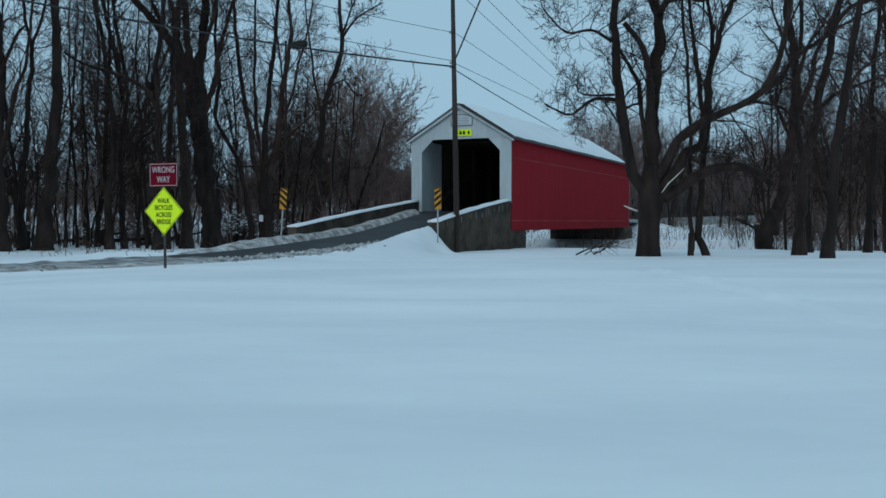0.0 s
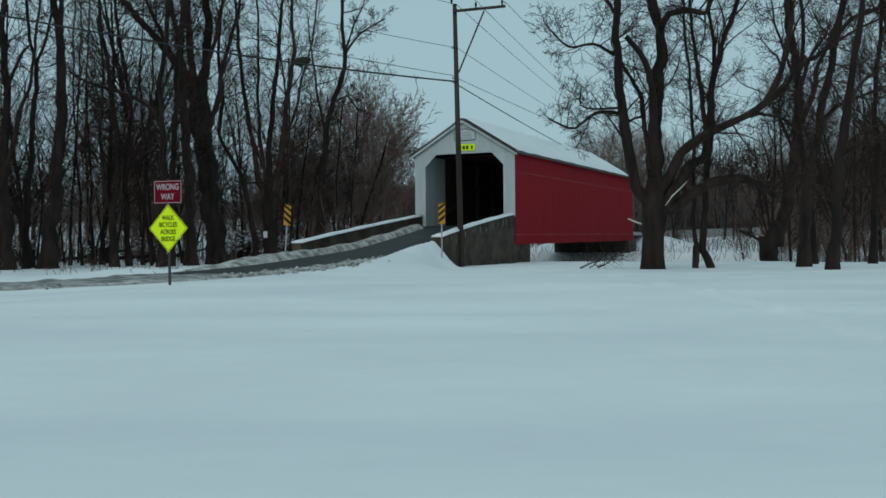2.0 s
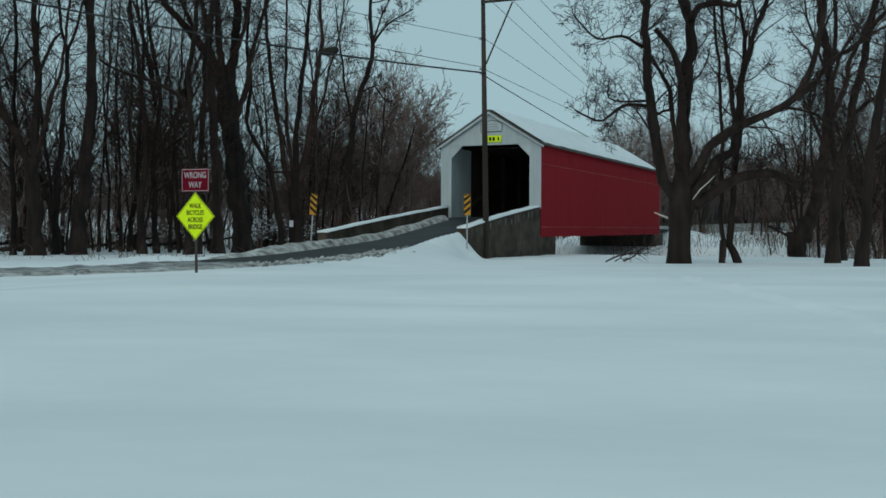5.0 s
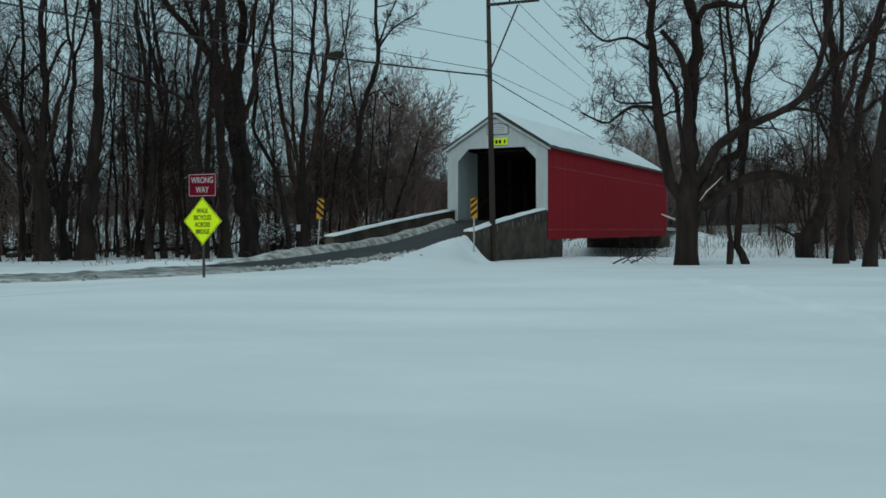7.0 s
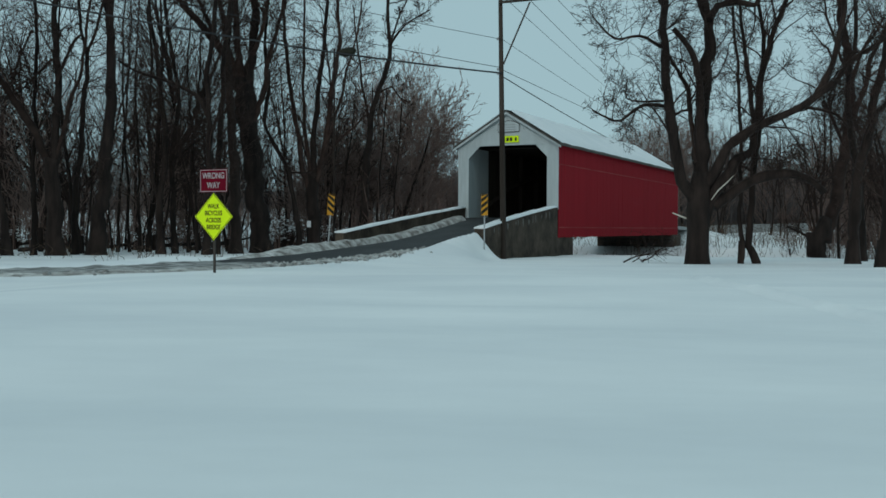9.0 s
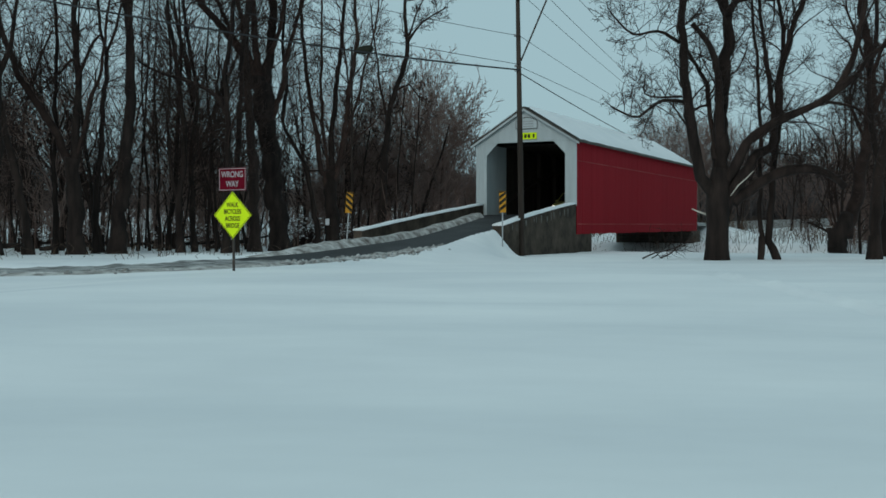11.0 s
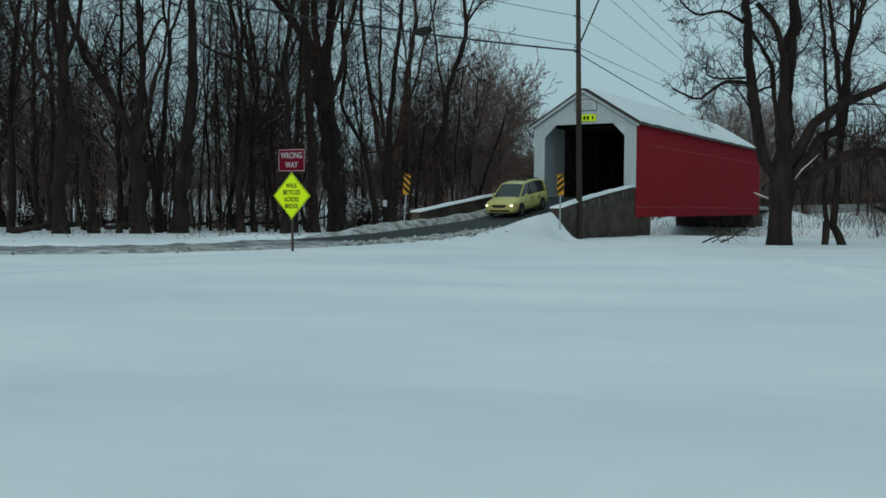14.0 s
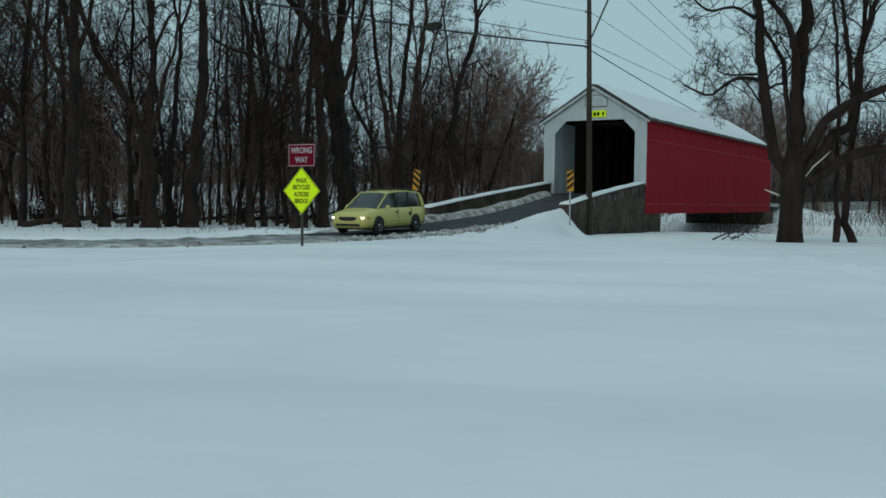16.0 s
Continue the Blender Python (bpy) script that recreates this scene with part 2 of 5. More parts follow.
def ground_height(x, y):
    """Height of the snow: a deep smooth field, the road bank, the stream bed, a rising far side."""
    x, y = np.asarray(x, float), np.asarray(y, float)
    h = 0.42 - 0.27 * smooth(26, 48, y) + 0.06 * wave(x * 0.12, y * 0.3, 3) + 0.075 * wave(x * 0.25, y * 1.1, 4) + 0.042 * wave(x * 0.35, y * 3.0, 6)
    h = h - 0.34 * smooth(-7, -13, x) * smooth(9, 19, y) * (1 - smooth(30, 40, y))
    ca, sa = math.cos(radians(-BTURN)), math.sin(radians(-BTURN))
    u = (x - BX) * sa + (y - BY) * ca            # along the bridge
    v = (x - BX) * ca - (y - BY) * sa            # across it, + downstream
    bed = smooth(3.5, 7, u) * (1 - smooth(21, 26, u))
    h = h - 1.7 * bed * smooth(-60, -20, v)
    h = h + 0.012 * np.clip(u - 26, 0, 60) + 0.03 * np.clip(u - 70, 0, 400)
    h = h + 2.6 * smooth(62, 115, y + 0.25 * x) * smooth(-8, -24, x)
    d, rz, side, k = near_line(x, y, ROAD_NEAR)
    inner = 1 - smooth(2.5, 5.6 - 1.5 * smooth(-15, -11, u), d)
    away = 1 - smooth(2.9, 7.5, d)
    w = np.where(side > 0, inner, away) * (u < 0.0)
    # beside the near parapet the bank falls away and leaves the stone bare
    w = w * (1 - smooth(-10.35, -9.45, u) * smooth(1.4, 2.1, v))
    heap = np.where(side > 0, 0.14 + 0.58 * np.exp(-((u + 9.9) / np.where(u < -9.9, 4.6, 1.6)) ** 2), 0.09)
    verge = heap * smooth(2.3, 2.85, d) - 0.09
    h = h * (1 - w) + (rz + verge) * w
    d2, rz2, _, _ = near_line(x, y, ROAD_FAR)
    w2 = (1 - smooth(2.6, 9, d2)) * smooth(29.5, 34, u)
    h = h * (1 - w2) + (rz2 - 0.42) * w2
    # the footpath trodden through the field
    px = 4.95 + 0.08 * np.sin(y * 0.5)
    h = h + (0.085 * np.exp(-((x - px - 0.25) / 0.16) ** 2) - 0.07 * np.exp(-((x - px) / 0.15) ** 2)) * smooth(7, 11, y) * (1 - smooth(23, 27, y)) * (0.65 + 0.35 * np.sin(y * 5.3 + 2 * np.sin(y * 1.7)))
    return h


def gz(x, y):
    return float(ground_height(np.array([x]), np.array([y]))[0])


def build_ground():
    def steps(lo, hi, near, far):
        inner = list(np.arange(lo, hi + 0.01, near))
        out, s, p = [], near, hi
        while p < far:
            s *= 1.28
            p += s
            out.append(p)
        low, s, p = [], near, lo
        while p > -far:
            s *= 1.28
            p -= s
            low.append(p)
        return np.array(low[::-1] + inner + out)
    fine = np.arange(4.0, 7.6, 0.125)
    xs, ys = steps(-42, 40, 0.5, 2600), steps(2, 84, 0.45, 2600)
    xs = np.unique(np.concatenate([xs, fine, np.arange(-6, 4, 0.2)]).round(3))
    ys = np.unique(np.concatenate([ys, np.arange(38, 48, 0.2)]).round(3))
    X, Y = np.meshgrid(xs, ys)
    Z = np.concatenate([ground_height(X[i], Y[i])[None] for i in range(len(ys))])
    nx, ny = len(xs), len(ys)
    verts = np.stack([X.ravel(), Y.ravel(), Z.ravel()], 1)
    i = np.arange(nx * ny).reshape(ny, nx)
    faces = np.stack([i[:-1, :-1].ravel(), i[:-1, 1:].ravel(), i[1:, 1:].ravel(), i[1:, :-1].ravel()], 1)
    me = bpy.data.meshes.new("ground")
    me.from_pydata(verts.tolist(), [], faces.tolist())
    me.materials.append(SNOW)
    me.shade_smooth()
    tagged(new("ground", me), "smooth deep white snow covering the field and banks", "snow", kind="structure")


build_ground()


def ribbon(name, line, offsets, material, label, category, rough=0.0, kind="structure", seed=1, ends=(0, 0)):
    """A strip along a line; offsets: (across, lift) from its left edge to its right."""
    s = Shape()
    rnd = random.Random(seed)
    k = len(offsets)
    for i, p in enumerate(line):
        a, b = line[max(i - 1, 0)], line[min(i + 1, len(line) - 1)]
        d = np.array([b[0] - a[0], b[1] - a[1]])
        d /= np.linalg.norm(d)
        nx, ny = d[1], -d[0]
        for j, (o, z) in enumerate(offsets):
            j1 = rough * (1 if 0 < j < k - 1 else 0.3)
            fade = min(1.0, i / ends[0] if ends[0] else 1, (len(line) - 1 - i) / ends[1] if ends[1] else 1)
            w = 0.6 + 0.22 * noise.noise((i * 0.12, j * 0.7, seed)) if rough else 0
            lump = noise.noise((i * 0.31, j * 0.8, seed + 4)) + 0.3 * noise.noise((i * 0.83, j * 1.7, seed + 9))
            s.v.append((p[0] + nx * (o + 1.6 * j1 * lump), p[1] + ny * (o + 1.6 * j1 * lump), p[2] + z * (1 + (w - 0.6) * (rough > 0)) * (fade if z > 0 else 1) - 0.1 * (1 - fade) + 1.6 * j1 * lump * (z > 0.03)))
    for i in range(len(line) - 1):
        for j in range(k - 1):
            q = i * k + j
            s.f.append((q, q + k, q + k + 1, q + 1))
    return single(name, s, material, label, category, kind=kind, smooth=True)


ribbon("road", ROAD_NEAR, [(-2.52, 0.0), (-1.2, 0.02), (0, 0.03), (1.2, 0.02), (2.52, 0.0)], ASPHALT, "wet dark asphalt road sloping up to the bridge", "road")
ribbon("road_beyond", ROAD_FAR, [(-2.3, 0.30), (0, 0.0), (2.3, -0.30), (2.8, -0.6)], SLUSH, "grey road on the far bank", "road")
# run is away from the bridge, so the wood lies on the right hand: + offsets
FINE = spline(ROAD_NEAR[3::6], 0.22)
ribbon("snow_bank", FINE[:52], [(1.75, -0.05), (1.88, 0.14), (2.02, 0.25), (2.22, 0.28), (2.38, 0.24), (2.48, 0.2)], SNOW_DIRTY, "dirty plowed snow ridge along the parapet", "snow bank", 0.018, seed=5)
ribbon("snow_bank", FINE[48:92], [(1.75, -0.05), (1.95, 0.14), (2.15, 0.26), (2.45, 0.28), (2.75, 0.22), (3.1, 0.08), (3.6, -0.2)], SNOW_DIRTY, "dirty plowed snow ridge along the road edge", "snow bank", 0.03, seed=6, ends=(0, 24))
ribbon("snow_bank", FINE[76:], [(2.2, -0.05), (2.4, 0.07), (2.7, 0.13), (3.2, 0.17), (3.9, 0.17), (4.6, 0.10), (5.4, -0.15)], SNOW, "low clean snow bank between the road and the wood", "snow bank", 0.03, seed=7, ends=(16, 0))
ribbon("snow_bank", FINE[50:], [(-1.65, -0.05), (-1.9, 0.05), (-2.2, 0.10), (-2.6, 0.11), (-3.0, 0.03), (-3.3, -0.1)], SNOW_DIRTY, "low crumbly dirty snow bank beside the road", "snow bank", 0.045, seed=8, ends=(14, 0))
ribbon("road_slush", FINE[84:], [(-2.5, 0.02), (-2.1, 0.075), (-1.7, 0.06), (-1.3, 0.035), (-0.9, 0.035), (-0.4, 0.07), (0.2, 0.08), (0.7, 0.04), (1.1, 0.035), (1.6, 0.075), (2.1, 0.08), (2.5, 0.02)], SLUSH, "grey rutted slush on the road", "slush", 0.045, seed=12, ends=(12, 0))


def clod_heap():
    s, rnd = Shape(), random.Random(11)
    for k in range(620):
        i = rnd.randrange(56, 100) if rnd.random() < 0.7 else rnd.randrange(45, 190)
        p, q = FINE[i], FINE[i + 1]
        d = np.array([q[0] - p[0], q[1] - p[1]])
        d /= np.linalg.norm(d)
        o = -rnd.gauss(2.5, 0.32)
        x, y, r = p[0] + d[1] * o, p[1] - d[0] * o, 0.025 + 0.11 * rnd.random() ** 3
        z, n = p[2] + 0.03 + rnd.uniform(0, 0.06), len(s.v)
        for a, b, c in ((1, 0, 0), (0, 1, 0), (-1, 0, 0), (0, -1, 0), (0, 0, 1), (0, 0, -1), (.6, .6, .5), (-.6, -.6, .5)):
            s.v.append((x + a * r * rnd.uniform(.7, 1.3), y + b * r * rnd.uniform(.7, 1.3), z + c * r * rnd.uniform(.6, 1.1)))
        s.f += [tuple(n + v for v in f) for f in ((0, 6, 4), (6, 1, 4), (1, 2, 4), (2, 7, 4), (7, 3, 4), (3, 0, 4), (0, 5, 1), (1, 5, 2), (2, 5, 3), (3, 5, 0), (0, 1, 6), (2, 3, 7))]
    single("snow_clods", s, SNOW_CLOD, "lumpy plowed snow clods at the road edge", "snow clods", kind="stuff", smooth=True)


clod_heap()


# ---- the covered bridge ----
def build_bridge():
    b = thing("covered_bridge", "red wooden covered bridge with white portal and snowy roof", "bridge", BRIDGE)
    # siding: framed core and boards set on it
    for side in (-1, 1):
        x0, x1 = sorted((side * (HALF - 0.10), side * (HALF - 0.03)))
        wall = part("side_wall", Shape().box(x0, x1, 0.12, LENGTH - 0.1, SILL + 0.05, EAVE - 0.02), DARKWOOD, b, "red vertical board siding")
        n, w = 94, (LENGTH - 0.14) / 94
        board = Shape().box(-0.016, 0.016, 0.003, w - 0.004, SILL, EAVE).mesh("board", RED, bevel=0.004)
        rnd = random.Random(3 + side)
        for i in range(n):
            part("board", board, RED, wall, m=pose(side * (HALF - 0.012 + rnd.uniform(0, 0.007)), 0.07 + i * w, rnd.uniform(-0.02, 0.02)))
        part("wall_batten", Shape().box(*sorted((side * (HALF + 0.006), side * (HALF + 0.022))), 0.1, LENGTH, 5.02, 5.07), REDPALE, b)
        part("wall_batten", Shape().box(*sorted((side * (HALF + 0.006), side * (HALF + 0.03))), 0.1, LENGTH, 1.62, 1.68), REDPALE, b)
        # trusses inside: posts and arch
        for i in range(9):
            part("truss_post", Shape().box(*sorted((side * 2.5, side * 2.75)), 3.0 + i * 2.8, 3.25 + i * 2.8, DECK, EAVE - 0.1), DARKWOOD, b)
        arch = [(side * 2.6, 1.6 + 25.4 * k / 20, DECK + 0.1 + 2.9 * math.sin(math.pi * k / 20)) for k in range(21)]
        part("arch", Shape().tube(arch, [0.16] * 21, 4), DARKWOOD, b, "bowed timber arch")
        # white painted lining just inside the portal
        part("portal_lining", Shape().box(*sorted((side * 2.33, side * 2.42)), 0.16, 2.8, DECK - 0.3, EAVE - 0.15), WHITE, b, "white painted boards inside the portal")
    part("deck", Shape().box(-2.8, 2.8, 0.02, LENGTH, DECK - 0.22, DECK), DARKWOOD, b, "dark worn plank deck", bevel=0.01)
    for i in range(10):
        part("floor_beam", Shape().box(-2.85, 2.85, 1.2 + i * 2.9, 1.45 + i * 2.9, SILL + 0.1, DECK - 0.23), DARKWOOD, b)
    part("interior_ceiling", Shape().box(-2.8, 2.8, 2.8, LENGTH - 2.8, EAVE - 0.06, EAVE - 0.02), DARKWOOD, b)
    # portals: a board face with chamfered opening
    def portal(y0, y1, name):
        t, o, c = EAVE - 0.11, 2.31, 0.67
        foot = SILL if y0 > 1 else 2.62
        left = [(-HALF, foot), (-HALF + 0.4, foot), (-HALF + 0.4, SILL + 0.9), (-o, SILL + 0.9), (-o, t - c), (-o + c, t), (0, t), (0, APEX - 0.1), (-HALF, EAVE - 0.1)]
        for sgn in (1, -1):
            part(name, Shape().prism([(sgn * x, z) for x, z in left], y0, y1), WHITE, b, "white painted board portal")
    portal(0.0, 0.12, "portal")
    portal(LENGTH - 0.12, LENGTH, "portal")
    part("belt_board", Shape().box(-HALF + 0.02, HALF - 0.02, -0.035, 0.0, EAVE - 0.105, EAVE - 0.05), WHITE, b)
    # vertical cover strips on the gable and jambs
    strip = Shape().box(-0.012, 0.012, -0.012, 0.0, 0, 1).mesh("cover_strip", WHITE)
    for i in range(-9, 10):
        x = i * 0.31
        top = APEX - 0.16 - abs(x) * (APEX - EAVE) / HALF
        if top - EAVE > 0.1:
            ob = part("cover_strip", strip, WHITE, b, m=pose(x, 0, EAVE - 0.045))
            ob.scale = (1, 1, top - EAVE)
    for x in (-2.76, -2.53, 2.53, 2.76):
        ob = part("cover_strip", strip, WHITE, b, m=pose(x, 0, 2.63))
        ob.scale = (1, 1, EAVE - 0.13 - 2.63)
    # roof slopes, snow on them, verge boards
    sl = math.atan2(APEX - EAVE, HALF)
    for side in (-1, 1):
        e = HALF + 0.22
        ze = APEX - e * math.tan(sl)
        under = [(0, APEX), (side * e, ze), (side * e, ze - 0.09), (0, APEX - 0.10)]
        roof = part("roof", Shape().prism(under, -0.25, LENGTH + 0.05), SHINGLE, b, "dark shingled roof slope")
        part("verge_board", Shape().prism([(0, APEX - 0.102), (side * e, ze - 0.092), (side * e, ze - 0.20), (0, APEX - 0.24)], -0.22, -0.18), WHITE, b)
        # lobed snow blanket with a thick lower lip
        s = Shape()
        ny, nxs = 70, 8
        for i in range(ny + 1):
            y = 0.25 + (LENGTH - 1.6) * i / ny
            for j in range(nxs + 1):
                q = j / nxs
                x = 0.05 + (e - 0.17) * q
                th = 0.13 * min(1, i / 2, (ny - i) / 2) * (1 if j < nxs else 0.15) + 0.03 * noise.noise((y * 0.7, q * 3, side * 5))
                s.v.append((side * x, y, APEX - x * math.tan(sl) + 0.012 + max(0.0, th)))
        for i in range(ny):
            for j in range(nxs):
                q = i * (nxs + 1) + j
                s.f.append((q, q + 1, q + nxs + 2, q + nxs + 1))
        part("roof_snow", s, SNOW_ROOF, b, "thick white snow blanket", smooth=True)
        for i in range(30):
            part("shingle", Shape().box(*sorted((side * (0.1 * i + 0.02), side * (0.1 * i + 0.13))), -0.27, 0.3, APEX + 0.022 - (0.1 * i + 0.1) * math.tan(sl), APEX + 0.04 - (0.1 * i + 0.1) * math.tan(sl)), SHINGLE, roof)
    return b


build_bridge()


def stone_face(parent, place, length, height_at, base, seed):
    """Stones laid in courses on a wall's face; place(a, z) gives the pose of a stone at a along the wall."""
    rnd = random.Random(seed)
    stones = []
    for k in range(6):
        w, h = rnd.uniform(0.22, 0.62), rnd.uniform(0.17, 0.27)
        s = Shape()
        c = [(rnd.uniform(0.03, 0.06), rnd.uniform(0.02, 0.05)) for _ in range(4)]
        s.prism([(-w / 2 + c[0][0], -h / 2), (w / 2 - c[1][0], -h / 2), (w / 2, -h / 2 + c[1][1]), (w / 2, h / 2 - c[2][1]), (w / 2 - c[2][0], h / 2), (-w / 2 + c[3][0], h / 2), (-w / 2, h / 2 - c[3][1]), (-w / 2, -h / 2 + c[0][1])], -0.03, 0.009)
        stones.append((w, h, s.mesh("stone", STONE)))
    z = base
    while z < 3.2:
        a, row = rnd.uniform(0, 0.2), rnd.uniform(0.24, 0.29)
        while a < length:
            w, h, me = stones[rnd.randrange(6)]
            if z + h * 0.6 < height_at(a + w / 2):
                part("stone", me, STONE, parent, m=place(a + w / 2, z + h / 2, rnd.uniform(-0.012, 0.012), rnd.uniform(-2, 2)))
            a += w + 0.025
        z += row


def build_abutments():
    # near abutment and the two parapets that line the sloping approach
    ab = thing("abutment", "grey stone abutment under the bridge end", "abutment", BRIDGE)
    part("masonry", Shape().box(-2.9, 2.9, -0.6, 2.7, -2.2, SILL + 0.02), MORTAR, ab)
    far = thing("abutment", "dark stone abutment on the far bank", "abutment", BRIDGE)
    part("masonry", Shape().box(-3.0, 3.0, 26.4, 29.5, -2.2, SILL + 0.02), MORTAR, far)
    stone_face(far, lambda a, z, j, r: pose(-2.95 + a, 26.38 + j, z, 0, r, 0), 5.9, lambda a: SILL - 0.02, -1.6, 9)
    for side, run, label in ((1, 9.8, "stained grey masonry parapet wall capped with snow"), (-1, 12.8, "dark masonry parapet wall capped with snow")):
        p = thing("parapet_wall", label, "wall", BRIDGE, group="bridge parapets")
        x0, x1 = sorted((side * 2.5, side * 2.93))
        n = 16
        prof = [(-run * k / n, 2.74 - 0.095 * run * k / n - 0.0025 * (run * k / n) ** 2 * (1 if side > 0 else 0.4)) for k in range(n + 1)]
        lowz = -0.6
        part("masonry", Shape().prism(prof + [(-run, lowz), (0, lowz)], x0, x1, 0), MORTAR, p)
        s = Shape()
        for k, (y, z) in enumerate(prof):
            t = 0.085 + 0.02 * math.sin(k * 1.7)
            s.v += [(x0 - 0.05, y, z - 0.01), (x0 - 0.03, y, z + t * 0.7), ((x0 + x1) / 2, y, z + t), (x1 + 0.03, y, z + t * 0.75), (x1 + 0.05, y, z - 0.01)]
        for k in range(n):
            for j in range(4):
                q = k * 5 + j
                s.f.append((q, q + 1, q + 6, q + 5))
        s.f += [(0, 1, 2, 3, 4), tuple(n * 5 + j for j in (4, 3, 2, 1, 0))]
        part("snow_cap", s, SNOW_ROOF, p, "rounded white snow cap", smooth=True)
        zt = lambda a: 2.74 - 0.095 * a - 0.0025 * a * a * (1 if side > 0 else 0.4)
        if side > 0:
            rnd = random.Random(61)
            for k in range(13):
                a = 1.2 + 8.0 * k / 13 + rnd.uniform(-0.2, 0.3)
                w, hh, top = rnd.uniform(0.04, 0.11), rnd.uniform(0.15, 0.5), zt(a) - rnd.uniform(0.12, 0.3)
                part("lime_stain", Shape().prism([(-a - w, top), (-a - w * 0.2, top + 0.05), (-a + w, top - 0.03), (-a + w * 0.5, top - hh * 0.7), (-a, top - hh), (-a - w * 0.6, top - hh * 0.6)], 2.928, 2.934, 0), LIME, p, "pale lime streak")


build_abutments()


# ---- signs and poles ----
def object_marker(x, y, lean):
    z = gz(x, y)
    t = thing("object_marker", "yellow and black striped bridge marker on a post", "sign", pose(x, y, z - 0.2, 0, lean, 2), group="bridge markers")
    part("post", Shape().box(-0.03, 0.03, 0.012, 0.05, 0, 3.0 - z + 0.2), STEEL, t)
    return t


def striped_plate(t, z0, flip):
    w, h = 0.148, 0.92
    plate = part("plate", Shape().box(-w, w, -0.006, 0.006, z0, z0 + h), AMBER, t, "amber plate with black slanting stripes", bevel=0.002)
    for k in range(4):
        zc = z0 + 0.02 + k * 0.27
        pts = [(-w + 0.005, zc + (0.24 if flip else 0)), (w - 0.005, zc + (0 if flip else 0.24)), (w - 0.005, zc + (0 if flip else 0.24) + 0.15), (-w + 0.005, zc + (0.24 if flip else 0) + 0.15)]
        pts = [(x, min(max(z, z0 + 0.006), z0 + h - 0.006)) for x, z in pts]
        part("stripe", Shape().prism(pts, -0.011, -0.0075), SIGNBLACK, plate)


def build_signs():
    for x, y, z0, flip in ((-0.10, 42.0, 2.14, False), (-6.97, 42.4, 2.14, True)):
        t = object_marker(x, y, 4 if flip else 0)
        striped_plate(t, z0 - (gz(x, y) - 0.2), flip)
    # the double sign at the field's edge
    x, y = -7.28, 25.65
    z = gz(x, y)
    turn = 16 - 39.5
    t = thing("road_sign", "red wrong way sign above a fluorescent yellow diamond", "sign", pose(x, y, z - 0.3, 0, 0, turn))
    base = z - 0.3
    part("post", Shape().box(-0.028, 0.028, 0.012, 0.06, 0, 3.18 - base), DARKSTEEL, t, "dark channel steel post")
    zc, d = 1.60 + 0.272, 0.634
    dia = part("diamond_plate", Shape().prism([(0, zc - d - base), (d, zc - base), (0, zc + d - base), (-d, zc - base)], -0.004, 0.004), FLUO, t, "fluorescent yellow-green diamond plate", bevel=0.002)
    edge = Shape()
    for sx in (-1, 1):
        for sz in (-1, 1):
            edge.prism([(sx * 0.61, zc - base), (0, zc - base + sz * 0.61), (0, zc - base + sz * 0.592), (sx * 0.592, zc - base)], -0.0075, -0.0055)
    part("border", edge, SIGNBLACK, dia)
    for word, dz in (("WALK", 0.27), ("BICYCLES", 0.09), ("ACROSS", -0.10), ("BRIDGE", -0.285)):
        lettering(word, 0.175, SIGNBLACK, dia, pose(0, -0.009, zc - base + dz, 90, 0, 0), squeeze=0.78)
    w0, w1, zw = -0.457, 0.457, 2.525 - base
    red = part("red_plate", Shape().box(w0, w1, -0.004, 0.004, zw, zw + 0.61), SIGNRED, t, "red plate with white border", bevel=0.002)
    fr = Shape()
    for a in ((w0 + .015, w1 - .015, zw + .015, zw + .028), (w0 + .015, w1 - .015, zw + .582, zw + .595), (w0 + .015, w0 + .028, zw + .028, zw + .582), (w1 - .028, w1 - .015, zw + .028, zw + .582)):
        fr.box(a[0], a[1], -0.0075, -0.0055, a[2], a[3])
    part("border", fr, SIGNWHITE, red)
    for word, dz in (("WRONG", 0.43), ("WAY", 0.175)):
        lettering(word, 0.225, SIGNWHITE, red, pose(0, -0.009, zw + dz, 90, 0, 0), squeeze=0.82)
    # plates over the portal
    c = thing("clearance_sign", "small fluorescent yellow clearance sign over the portal", "sign", BRIDGE @ pose(0.2, -0.06, 6.42))
    part("plate", Shape().box(-0.5, 0.5, -0.012, 0.012, -0.15, 0.21), FLUO, c, bevel=0.003)
    for k, (a, b) in enumerate(((-0.38, -0.3), (-0.22, -0.08), (-0.02, 0.12), (0.28, 0.38))):
        part("dark_bar", Shape().box(a, b, -0.018, -0.0135, -0.07, 0.12), SIGNBLACK, c)
    pl = thing("name_board", "white shaped name board high on the gable", "sign", BRIDGE @ pose(0.1, -0.04, 6.85))
    part("board", Shape().prism([(-0.62, 0), (0.62, 0), (0.62, 0.42), (0.35, 0.55), (0, 0.62), (-0.35, 0.55), (-0.62, 0.42)], -0.012, 0.012), WHITE, pl)
    rim = Shape()
    o = [(-0.62, 0), (0.62, 0), (0.62, 0.42), (0.35, 0.55), (0, 0.62), (-0.35, 0.55), (-0.62, 0.42)]
    for a, b in zip(o, o[1:] + o[:1]):
        rim.tube([(a[0], -0.015, a[1]), (b[0], -0.015, b[1])], [0.016, 0.016], 4)
    part("rim", rim, POLE, pl)
    for k in range(3):
        part("dark_bar", Shape().box(-0.4, 0.4, -0.017, -0.0135, 0.1 + 0.13 * k, 0.15 + 0.13 * k), STEEL, pl)


build_signs()


